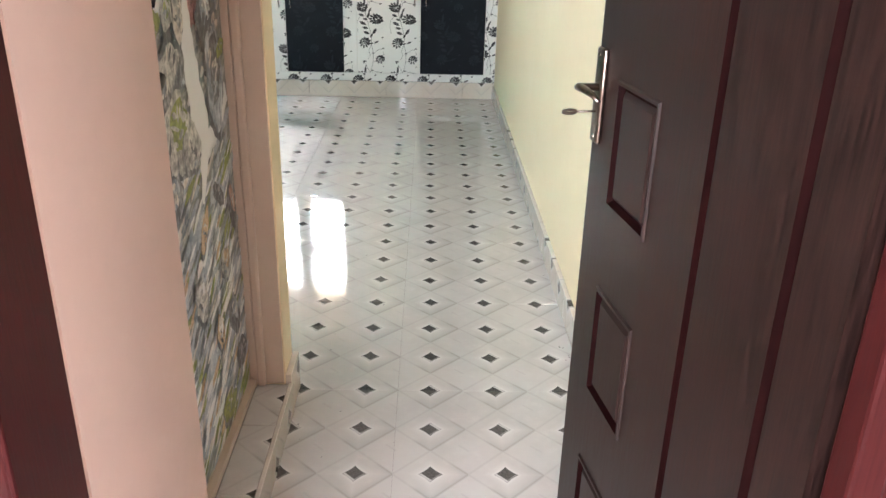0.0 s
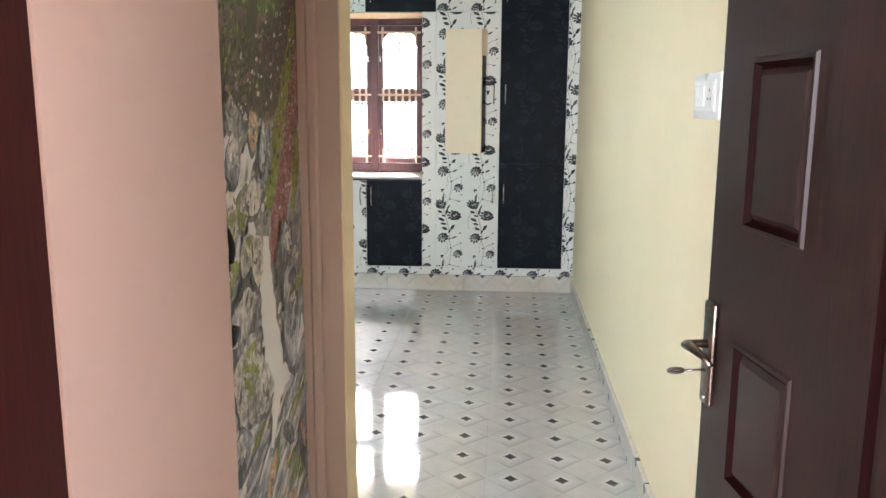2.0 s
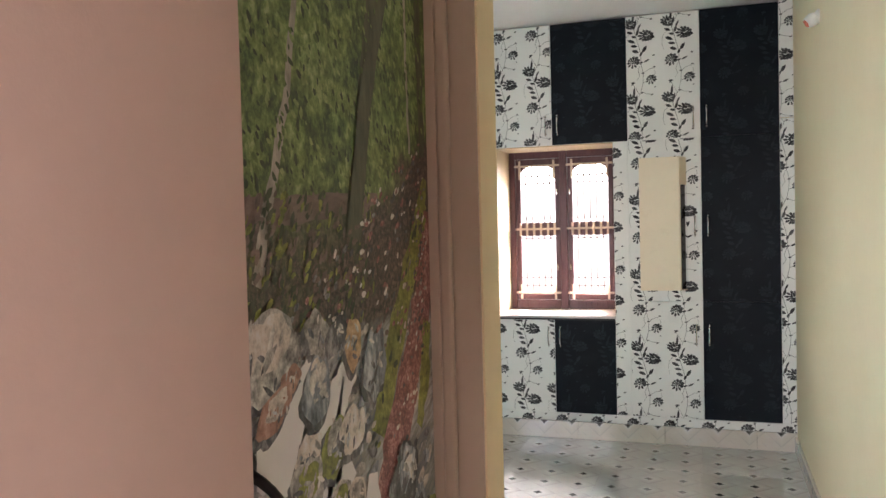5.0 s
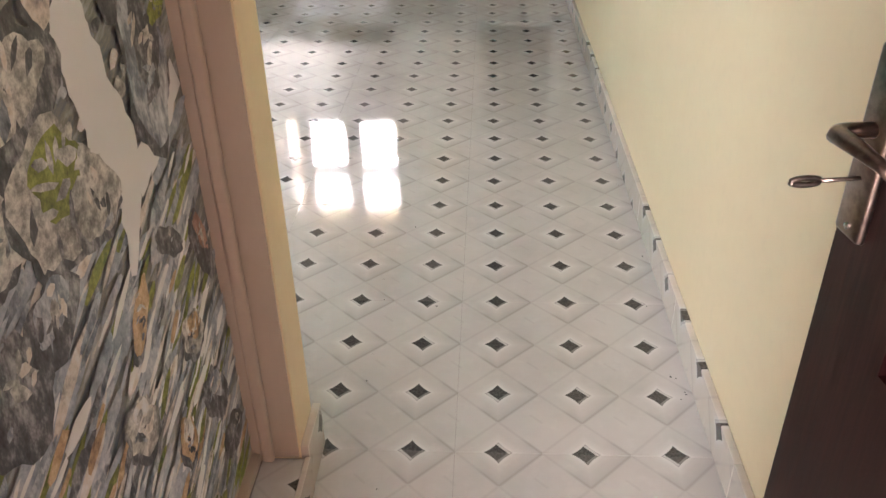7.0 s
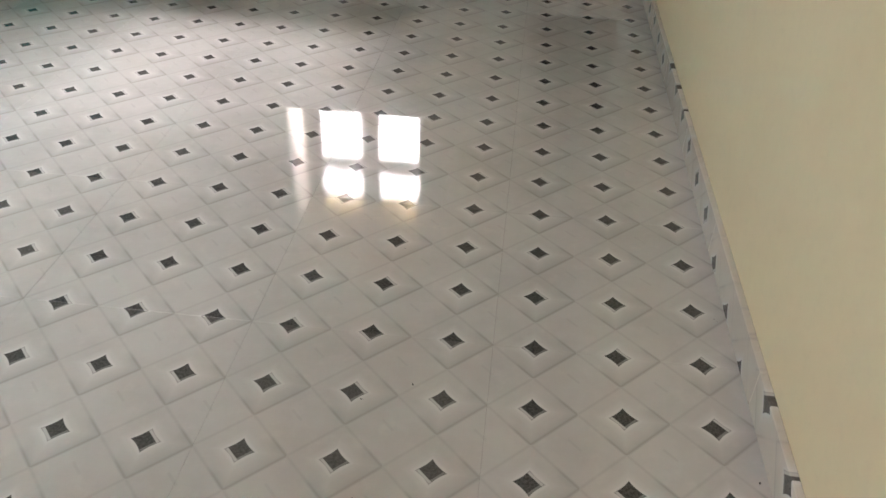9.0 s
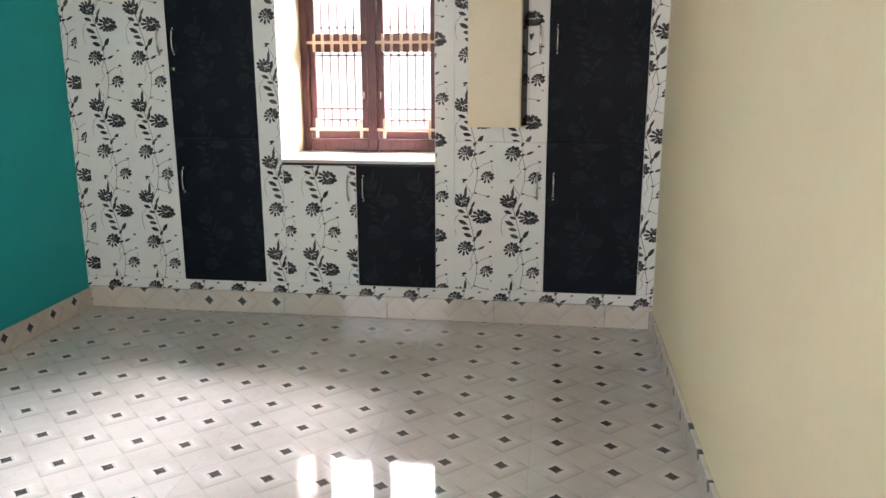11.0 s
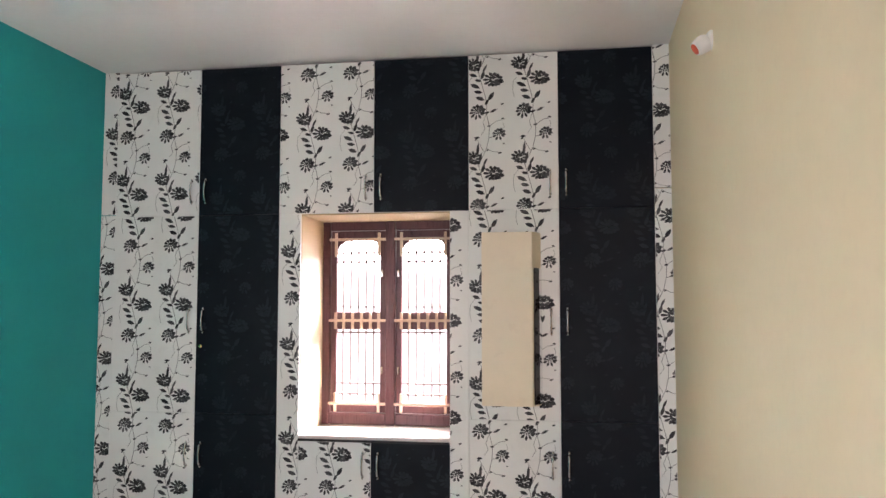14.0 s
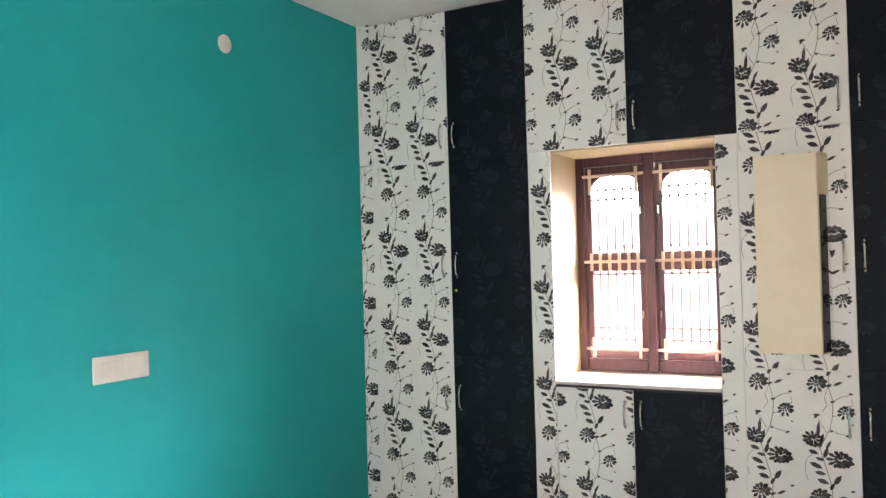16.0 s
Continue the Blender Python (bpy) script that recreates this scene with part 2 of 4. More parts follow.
def box(bm, x0, x1, y0, y1, z0, z1, bevel=0.0, seg=1):
    r = bmesh.ops.create_cube(bm, size=1.0, matrix=Matrix.Translation(((x0 + x1) / 2, (y0 + y1) / 2, (z0 + z1) / 2)) @ Matrix.Diagonal((x1 - x0, y1 - y0, z1 - z0, 1)))
    if bevel:
        es = list({e for v in r["verts"] for e in v.link_edges})
        bmesh.ops.bevel(bm, geom=es, offset=bevel, segments=seg, affect="EDGES", profile=0.5)
    return bm


def tube(bm, pts, radius, sides=8, flat=1.0):
    """A round bar along points; radius a number or one for each point."""
    rings = []
    pts = [Vector(p) for p in pts]
    for i, p in enumerate(pts):
        d = (pts[min(i + 1, len(pts) - 1)] - pts[max(i - 1, 0)]).normalized()
        up = Vector((0, 0, 1)) if abs(d.z) < 0.9 else Vector((1, 0, 0))
        s = d.cross(up).normalized()
        u = s.cross(d)
        rr = radius[i] if isinstance(radius, (list, tuple)) else radius
        rings.append([bm.verts.new(p + rr * (math.cos(k * math.tau / sides) * s + flat * math.sin(k * math.tau / sides) * u)) for k in range(sides)])
    for a, b in zip(rings, rings[1:]):
        for k in range(sides):
            bm.faces.new((a[k], a[(k + 1) % sides], b[(k + 1) % sides], b[k]))
    bm.faces.new(rings[0])
    bm.faces.new(rings[-1])
    bmesh.ops.recalc_face_normals(bm, faces=bm.faces)
    return bm


def disc(bm, centre, axis, profile, sides=28):
    """A turned shape: profile of (radius, height) along axis from centre."""
    q = Vector(axis).to_track_quat("Z", "Y").to_matrix()
    rings = [[bm.verts.new(Vector(centre) + q @ Vector((r * math.cos(k * math.tau / sides), r * math.sin(k * math.tau / sides), h))) for k in range(sides)] for r, h in profile]
    for a, b in zip(rings, rings[1:]):
        for k in range(sides):
            bm.faces.new((a[k], a[(k + 1) % sides], b[(k + 1) % sides], b[k]))
    bm.faces.new(rings[0])
    bm.faces.new(rings[-1])
    bmesh.ops.recalc_face_normals(bm, faces=bm.faces)
    return bm


def mesh_of(name, bm, mat, smooth=False):
    me = bpy.data.meshes.new(name)
    bm.to_mesh(me)
    bm.free()
    for mt in (mat if isinstance(mat, (list, tuple)) else [mat]):
        me.materials.append(mt)
    if smooth:
        for p in me.polygons:
            p.use_smooth = True
    return me


def part(name, bm, mat, parent=None, label="", smooth=False):
    ob = new(name, mesh_of(name, bm, mat, smooth))
    ob.parent = parent
    return tagged(ob, label)


def thing(name, at, label, category, group="", kind=""):
    ob = new(name)
    ob.location = at
    ob.empty_display_size = 0.1
    return tagged(ob, label, category, group, kind)


def wpart(name, bm, mat, parent, label="", smooth=False):
    ob = part(name, bm, mat, None, label, smooth)
    ob.parent = parent
    ob.matrix_parent_inverse = Matrix() if parent.parent else Matrix.Translation(-Vector(parent.location))
    return ob


def B():
    return bmesh.new()


def structure(name, bm, mat, label, category):
    return tagged(part(name, bm, mat), label, category, "", "structure")


# ---- the room shell ----
CZ = 2.985
XL, XR, YW, YF = -2.75, 0.5, 4.60, 4.20
structure("wall_right", box(B(), XR, XR + 0.15, -1.33, 4.75, -0.05, CZ), CREAM, "plain cream painted wall along the whole room", "wall")
structure("wall_left", box(B(), XL - 0.15, XL, 0.0, 4.75, -0.05, CZ), TEAL, "smooth teal painted bedroom wall", "wall")
bm = B()
for x0, x1, z0, z1 in ((XL, -1.52, -0.05, CZ), (-0.675, XR, -0.05, CZ), (-1.52, -0.675, -0.05, 0.90), (-1.52, -0.675, 2.11, CZ)):
    box(bm, x0, x1, YW, YW + 0.15, z0, z1)
structure("wall_far", bm, CREAM, "cream painted outer wall with a window opening", "wall")
# partition built round the added, unseen opening of the rear fill lamp
bm = B()
for x0, x1, z0, z1 in ((XL, -2.4, -0.05, CZ), (-1.2, -0.42, -0.05, CZ), (-2.4, -1.2, -0.05, 0.9), (-2.4, -1.2, 2.1, CZ)):
    box(bm, x0, x1, -0.12, 0.0, z0, z1)
structure("wall_partition", bm, [CREAM], "cream painted partition wall with an added unseen opening for fill light", "wall")
bm = B()
box(bm, -0.56, -0.42, -1.33, -0.91, -0.05, CZ)
box(bm, -0.56, -0.42, -0.91, -0.122, 2.12, CZ)
structure("wall_passage", bm, PINK, "pinkish beige painted wall beside the printed door", "wall")
structure("reveal", box(B(), -0.56, -0.424, -0.126, -0.12, 0.1, 2.12), FRAMEWHITE, "pinkish beige reveal of the door recess", "reveal")
bm = B()
for x0, x1, z0, z1 in ((-2.0, -0.47, -0.05, CZ), (0.50, 2.0, -0.05, CZ), (-0.47, 0.50, 2.12, CZ)):
    box(bm, x0, x1, -1.45, -1.33, z0, z1)
structure("wall_entry", bm, PINK, "pinkish beige wall round the entrance door", "wall")
bm = B()
box(bm, -2.15, -2.0, -4.5, -1.33, -0.05, CZ)
# these boxes leave the added, unseen opening for the back fill lamp
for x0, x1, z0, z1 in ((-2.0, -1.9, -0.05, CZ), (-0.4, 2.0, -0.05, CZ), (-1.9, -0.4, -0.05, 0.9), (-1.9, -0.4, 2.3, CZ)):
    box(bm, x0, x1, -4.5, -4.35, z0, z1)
for y0, y1, z0, z1 in ((-4.5, -2.72, -0.05, CZ), (-1.48, -1.33, -0.05, CZ), (-2.72, -1.48, -0.05, 0.85), (-2.72, -1.48, 2.25, CZ)):
    box(bm, 2.0, 2.15, y0, y1, z0, z1)
structure("wall_hall", bm, PINK, "pinkish beige hall walls with a window and an added unseen opening", "wall")
structure("ceiling", box(B(), -2.9, 2.15, -4.5, 4.75, CZ, CZ + 0.12), CEIL, "plain white painted ceiling", "ceiling")

# entrance door frame
bm = B()
box(bm, -0.47, -0.425, -1.47, -1.325, 0, 2.12, 0.006, 2)
box(bm, -0.43, -0.423, -1.47, -1.328, 0, 2.10, 0.004, 2)
box(bm, 0.432, 0.50, -1.47, -1.325, 0, 2.12, 0.006, 2)
box(bm, 0.396, 0.434, -1.486, -1.44, 0, 2.10, 0.005, 2)
box(bm, -0.425, 0.432, -1.47, -1.325, 2.075, 2.12, 0.006, 2)
structure("door_frame", bm, MAROON, "glossy maroon wooden entrance door frame", "door frame")

# window
win = thing("window_1", (-1.1, 4.6, 0.9), "brown varnished wooden window with a pale grille", "window", "", "structure")
bm = B()
for x0, x1 in ((-1.525, -1.475), (-0.725, -0.672)):
    box(bm, x0, x1, 4.585, 4.675, 0.895, 2.115, 0.006)
box(bm, -1.13, -1.07, 4.58, 4.675, 0.895, 2.115, 0.006)
for x0, x1 in ((-1.475, -1.13), (-1.07, -0.725)):
    box(bm, x0, x1, 4.587, 4.673, 2.06, 2.115, 0.006)
    box(bm, x0, x1, 4.587, 4.673, 0.895, 0.965, 0.006)
wpart("window_frame", bm, WINWOOD, win)
for x0, x1 in ((-1.473, -1.132), (-1.068, -0.727)):
    bm = B()
    box(bm, x0, x0 + 0.035, 4.605, 4.65, 0.967, 2.058, 0.004)
    box(bm, x1 - 0.035, x1, 4.605, 4.65, 0.967, 2.058, 0.004)
    box(bm, x0 + 0.035, x1 - 0.035, 4.607, 4.648, 0.967, 1.010, 0.004)
    box(bm, x0 + 0.035, x1 - 0.035, 4.607, 4.648, 1.462, 1.566, 0.004)
    # scalloped head
    n = 24
    low = []
    for i in range(n + 1):
        u = i / n
        dip = 0.075 - 0.055 * math.sin(math.pi * u) ** 0.6 - 0.012 * abs(math.sin(3 * math.pi * u))
        low.append((x0 + 0.035 + u * (x1 - x0 - 0.07), 2.022 - dip))
    for (xa, za), (xb, zb) in zip(low, low[1:]):
        vs = [bm.verts.new((x, y, z)) for y in (4.612, 4.645) for x, z in ((xa, za), (xb, zb), (xb, 2.058), (xa, 2.058))]
        for f in ((0, 1, 2, 3), (7, 6, 5, 4), (0, 4, 5, 1)):
            bm.faces.new([vs[k] for k in f])
    bmesh.ops.recalc_face_normals(bm, faces=bm.faces)
    case = wpart("casement", bm, WINWOOD, win)
    for z0, z1 in ((1.011, 1.461), (1.567, 2.0)):
        pane = wpart("pane", box(B(), x0 + 0.036, x1 - 0.036, 4.628, 4.632, z0, z1), GLASS, case)
        pane.visible_shadow = False
    for z in (1.022, 1.516, 2.004):
        wpart("rail", box(B(), x0 - 0.005, x1 + 0.005, 4.572, 4.584, z - 0.008, z + 0.008, 0.002), PALEWOOD, win)
    for k in range(2):
        x = (x0 + 0.037, x1 - 0.037)[k]
        for z0, z1 in ((0.972, 1.085), (1.90, 2.045), (1.464, 1.564)):
            wpart("upright", box(B(), x - 0.008, x + 0.008, 4.574, 4.586, z0, z1, 0.002), PALEWOOD, win)
    for k in range(4):
        x = x0 + 0.088 + k * (x1 - x0 - 0.176) / 3
        wpart("baluster", box(B(), x - 0.008, x + 0.008, 4.573, 4.585, 1.464, 1.564, 0.002), PALEWOOD, win)
    for k in range(5):
        x = x0 + 0.075 + k * (x1 - x0 - 0.15) / 4
        bm = B()
        for z0, z1 in ((1.008, 1.464), (1.564, 2.01)):
            tube(bm, [(x, 4.6125, z0), (x, 4.6125, z1)], 0.0045, 6)
        for z in (1.076, 1.14, 1.444, 1.60, 1.87, 1.925):
            bmesh.ops.create_icosphere(bm, subdivisions=1, radius=0.011, matrix=Matrix.Translation((x, 4.6125, z)))
        wpart("rod", bm, RODWOOD, win, "thin brown wrought rod")
    for z in (1.076, 1.14, 1.444, 1.87, 1.925):
        wpart("cross_rod", tube(B(), [(x0 + 0.03, 4.6115, z), (x1 - 0.03, 4.6115, z)], 0.0045, 6), RODWOOD, win)
    hx = x1 - 0.018 if x0 < -1.2 else x0 + 0.018
    for z in (1.20, 1.78):
        wpart("latch", tube(B(), [(hx, 4.603, z), (hx, 4.585, z), (hx, 4.582, z + 0.04)], 0.005, 6), CHROME, win)

# reveals, sill
bm = B()
box(bm, -1.535, -1.52, 4.202, 4.60, 0.888, 2.12)
box(bm, -0.675, -0.66, 4.202, 4.60, 0.888, 2.12)
box(bm, -1.52, -0.675, 4.202, 4.60, 2.112, 2.1195)
structure("reveal", bm, REVEAL, "cream painted window reveal", "reveal")
structure("window_sill", box(B(), -1.52, -0.675, 4.175, 4.60, 0.875, 0.893, 0.003), SILL, "pale polished stone window sill", "sill")
structure("trim", box(B(), -1.52, -0.675, 4.172, 4.185, 0.862, 0.8745), BLACKIRON, "thin black edge strip under the sill", "trim")

structure("sunshade", box(B(), -2.0, -0.2, 4.75, 5.37, 2.2, 2.28, 0.004), CREAM, "cream painted concrete sunshade over the window", "sunshade")

# bright sky outside the windows
bm = B()
box(bm, -13, 8, 9.0, 9.1, -4, 11)
tagged(part("backdrop", bm, GLOW), "bright hazy white daylight sky", "sky", "", "structure")
bm = B()
box(bm, -300, 300, -300, 300, -3.2, -3.0)
structure("ground", bm, GROUT, "bare grey earth outside the house", "ground")

# ---- wardrobe ----
PX, PZ = 0.2515, 0.517


def motif(polys, stems, ox, oz):
    k = 0.00168
    def P(x, y):
        return (ox + (x - 225) * k, oz - (y - 135) * k)
    def flower(cx, cy, r, n=11):
        r *= 0.86
        for ring, (r0, r1, w, m_) in enumerate(((0.0, 0.26, 0.10, 5), (0.22, 0.62, 0.17, n - 3), (0.48, 1.06, 0.235, n))):
            for i in range(m_):
                h1, h2 = math.sin(i * 12.99 + ring * 7.1 + cx), math.sin(i * 5.37 + ring * 3.3 + cy)
                a = i * math.tau / m_ + ring * 0.35 + 0.16 * h1
                rr1 = r1 * (1.0 + 0.17 * h2)
                ca, sa = math.cos(a), math.sin(a)
                d = rr1 - r0
                drop = -0.10 * (2 - ring)
                ww = w * (1.0 + 0.22 * h1)
                pts = []
                for u, v in ((r0, -0.05), (r0 + 0.35 * d, -ww * 0.8), (r0 + 0.7 * d, -ww), (rr1 * 0.97, -ww * 0.45), (rr1 * 1.05, ww * 0.1 * h2), (rr1 * 0.95, ww * 0.55), (r0 + 0.66 * d, ww * 0.95), (r0 + 0.3 * d, ww * 0.7), (r0, 0.05)):
                    pts.append(P(cx + r * (u * ca - v * sa), cy + 0.9 * r * (u * sa + v * ca + drop)))
                polys.append(pts)
    def leaf(cx, cy, ang, ln, wd):
        a = math.radians(ang)
        ca, sa = math.cos(a), math.sin(a)
        polys.append([P(cx + u * ln * ca - 1.1 * v * wd * sa, cy + u * ln * sa + 1.1 * v * wd * ca) for u, v in ((-1, 0), (-0.4, -0.8), (0.3, -0.85), (1, 0), (0.3, 0.75), (-0.4, 0.8))])
    flower(226, 138, 29)
    flower(290, 188, 33, 12)
    flower(235, 292, 28)
    flower(305, 367, 23, 10)
    for x, y, a, l, w in ((238, 110, -85, 24, 5), (246, 136, -75, 18, 5), (255, 172, -70, 16, 6), (224, 172, 20, 14, 6), (240, 190, 15, 12, 5), (230, 208, 25, 18, 7), (240, 228, 10, 15, 6), (246, 250, 20, 16, 7), (282, 243, -55, 17, 7), (268, 262, -60, 12, 5),
                          (262, 150, -60, 15, 4), (268, 297, -20, 9, 4), (290, 291, -25, 14, 4), (320, 318, 10, 6, 3), (235, 378, 0, 10, 4), (232, 384, -40, 6, 3), (310, 430, -15, 7, 3), (275, 341, 0, 7, 3), (318, 270, -15, 6, 3), (322, 400, 20, 4, 2), (270, 420, -30, 5, 3)):
        leaf(x, y, a, l, w)
    def stem(pts, w):
        for (xa, ya), (xb, yb) in zip(pts, pts[1:]):
            d = Vector((xb - xa, yb - ya)).normalized() * w
            stems.append([P(xa - d.y, ya + d.x), P(xb - d.y, yb + d.x), P(xb + d.y, yb - d.x), P(xa + d.y, ya - d.x)])
    stem([(238, 150), (248, 190), (262, 240), (268, 270), (266, 300), (276, 340), (274, 380), (266, 415), (250, 448), (238, 470)], 1.1)
    stem([(274, 380), (290, 376), (304, 368)], 1.1)
    stem([(266, 415), (285, 425), (306, 428)], 0.9)
    stem([(276, 340), (300, 325), (318, 322)], 0.9)
    stem([(266, 300), (255, 330), (262, 350), (250, 368)], 0.8)
    stem([(225, 172), (205, 195), (202, 225), (208, 250)], 0.7)
    stem([(320, 330), (324, 345), (320, 352)], 0.7)
    stem([(258, 425), (244, 400), (236, 385)], 0.8)


def clip(poly, x0, x1, z0, z1):
    for ax, lim, sign in ((0, x0, 1), (0, x1, -1), (1, z0, 1), (1, z1, -1)):
        out = []
        for i, p in enumerate(poly):
            q = poly[(i + 1) % len(poly)]
            pin, qin = sign * (p[ax] - lim) >= 0, sign * (q[ax] - lim) >= 0
            if pin:
                out.append(p)
            if pin != qin:
                t = (lim - p[ax]) / (q[ax] - p[ax])
                out.append((p[0] + t * (q[0] - p[0]), p[1] + t * (q[1] - p[1])))
        poly = out
        if len(poly) < 3:
            return []
    return poly


def flower_print(x0, x1, z0, z1, y, ox, oz, parent, dark=False):
    """Printed sprays over one panel, cut off at its edges."""
    polys, stems = [], []
    i0, i1 = math.floor((x0 - ox) / PX) - 1, math.ceil((x1 - ox) / PX) + 1
    j0, j1 = math.floor((z0 - oz) / PZ) - 1, math.ceil((z1 - oz) / PZ) + 1
    for i in range(i0, i1):
        for j in range(j0, j1 + 1):
            motif(polys, stems, ox + i * PX, oz + j * PZ)
    bm = B()
    for k, group in enumerate(([] if dark else stems, polys)):
        for p in group:
            c = clip(p, x0 + 0.002, x1 - 0.002, z0 + 0.002, z1 - 0.002)
            if len(c) >= 3:
                yy = y - 0.0004 - 0.0003 * k
                f = bm.faces.new([bm.verts.new((a, yy, b)) for a, b in c])
                f.material_index = k
                if f.normal.y > 0:
                    f.normal_flip()
    bm.normal_update()
    for f in bm.faces:
        if f.normal.y > 0:
            f.normal_flip()
    mats = [DARKPRINT, DARKPRINT] if dark else [STEMINK, PRINT]
    return tagged(wpart("flower_print", bm, mats, parent), "", "", "", "stuff")


def handle(x, z, y, parent, ln=0.12, mat=None):
    """A bowed pull with small turned feet."""
    bm = B()
    pts, rad = [], []
    n = 12
    for i in range(n + 1):
        u = i / n
        pts.append((x, y - 0.006 - 0.022 * math.sin(math.pi * u) ** 0.5, z + (u - 0.5) * ln))
        rad.append(0.0042 + 0.0022 * abs(math.cos(math.pi * u)) ** 4 + (0.0012 if i in (3, 9) else 0))
    tube(bm, pts, rad, 8)
    for s in (-1, 1):
        zz = z + s * ln / 2
        disc(bm, (x, y, zz), (0, -1, 0), ((0.008, 0), (0.008, 0.004), (0.005, 0.010)), 10)
        tube(bm, [(x, y - 0.006, zz), (x, y - 0.005, zz + s * 0.009), (x, y - 0.004, zz + s * 0.016)], [0.005, 0.006, 0.0015], 8)
    return wpart("handle", bm, CHROME, parent, "chrome bow handle", True)


def door_leaf(unit, x0, x1, z0, z1, dark, hx, hz, ox, oz, y=4.18):
    g = 0.0007
    leaf = wpart("door", box(B(), x0 + g, x1 - g, y, y + 0.018, z0 + g, z1 - g, 0.0004 if dark else 0.001), DARKLAM if dark else WHITELAM, unit, "blue-black laminate door with faint flowers" if dark else "white laminate door printed with charcoal flowers")
    flower_print(x0 + g, x1 - g, z0 + g, z1 - g, y, ox, oz, leaf, dark)
    handle(hx, hz, y, leaf)
    return leaf


def cabinet(xs, z0, z1, hz, ox, oz, label):
    xa, xm, xb = xs
    unit = thing("wardrobe_cabinet", ((xa + xb) / 2, 4.4, z0), label, "wardrobe", "built-in wardrobe cabinets")
    bm = B()
    t = 0.018
    box(bm, xa, xa + t, 4.20, 4.595, z0, z1)
    box(bm, xb - t, xb, 4.20, 4.595, z0, z1)
    box(bm, xa + t, xb - t, 4.20, 4.595, z0, z0 + t)
    box(bm, xa + t, xb - t, 4.20, 4.595, z1 - t, z1)
    box(bm, xa + t, xb - t, 4.585, 4.595, z0 + t, z1 - t)
    wpart("carcass", bm, WHITELAM, unit)
    door_leaf(unit, xa, xm, z0, z1, False, xm - 0.045, hz, ox, oz)
    door_leaf(unit, xm, xb, z0, z1, True, xm + 0.04, hz, ox + 0.09, oz - 0.12)
    return unit


LX, MX, RX = (-2.655, -2.135, -1.65), (-1.65, -1.10, -0.57), (-0.57, -0.085, 0.41)
cabinet(LX, 2.12, CZ - 0.01, 2.26, -2.619, 2.857, "closed overhead wardrobe cabinet with white flowered and black doors")
cabinet(MX, 2.12, CZ - 0.01, 2.26, -1.51, 3.178, "closed overhead cabinet above the window with two doors")
cabinet(RX, 2.12, CZ - 0.01, 2.26, -0.540, 2.925, "closed overhead wardrobe cabinet beside the cream wall")
tall = cabinet(LX, 1.0, 2.12, 1.52, -2.577, 2.217, "closed tall wardrobe cabinet with flowered and black doors")
wpart("cam_lock", disc(B(), (-2.108, 4.18, 1.375), (0, -1, 0), ((0.011, 0), (0.011, 0.004), (0.008, 0.006), (0.003, 0.0065)), 14), BRASS, tall, "small brass cam lock", True)
cabinet(RX, 1.0, 2.12, 1.52, -0.527, 2.227, "closed tall wardrobe cabinet carrying the cream mirror box")
cabinet(LX, 0.19, 1.0, 0.77, -2.582, 1.19, "closed low wardrobe cabinet standing on the tiled plinth")
cabinet(RX, 0.19, 1.0, 0.77, -0.531, 1.205, "closed low wardrobe cabinet beside the cream wall")
cabinet((-1.52, -1.108, -0.675), 0.19, 0.862, 0.74, -1.378, 0.883, "closed low cabinet under the window sill")


def strip(x0, x1, z0, z1, ox, oz, label):
    p = tagged(part("filler_panel", box(B(), x0 + 0.001, x1 - 0.001, 4.182, 4.20, z0, z1, 0.001), WHITELAM), label, "panel", "wardrobe filler panels")
    flower_print(x0 + 0.001, x1 - 0.001, z0, z1, 4.182, ox, oz, p)


strip(XL, -2.655, 2.135, CZ, -2.69, 2.62, "narrow white flowered filler panel beside the teal wall")
strip(XL, -2.655, 0.19, 2.13, -2.796, 1.908, "tall white flowered filler panel beside the teal wall")
strip(0.41, XR, 2.22, CZ, 0.341, 2.72, "narrow white flowered filler panel beside the cream wall")
strip(0.41, XR, 0.19, 2.215, 0.38, 2.16, "tall white flowered filler panel beside the cream wall")
strip(-1.65, -1.521, 0.19, 2.119, -1.59, 1.395, "narrow flowered panel beside the window")
strip(-0.674, -0.57, 0.19, 2.119, -0.774, 2.13, "narrow pale panel between window and wardrobe")
rail = tagged(part("bottom_rail", box(B(), XL, XR, 4.184, 4.20, 0.128, 0.188, 0.001), WHITELAM), "white flowered rail under the wardrobe doors", "panel")
flower_print(XL, XR, 0.128, 0.188, 4.184, -2.6, 0.40, rail)

# cream mirror box on the wardrobe
mb = thing("mirror_box", (-0.35, 4.18, 1.08), "cream wall box with a dark framed mirror side", "mirror box")
bm = B()
pts = [(-0.490, 4.18), (-0.490, 4.09), (-0.225, 4.09), (-0.182, 4.18)]
lo = [bm.verts.new((x, y, 1.082)) for x, y in pts]
hi = [bm.verts.new((x, y, 1.99)) for x, y in pts]
for i in range(4):
    bm.faces.new((lo[i], lo[(i + 1) % 4], hi[(i + 1) % 4], hi[i]))
bm.faces.new(lo[::-1])
bm.faces.new(hi)
bmesh.ops.recalc_face_normals(bm, faces=bm.faces)
bmesh.ops.bevel(bm, geom=list(bm.edges), offset=0.003, segments=2, affect="EDGES")
wpart("body", bm, BOXPAINT, mb)


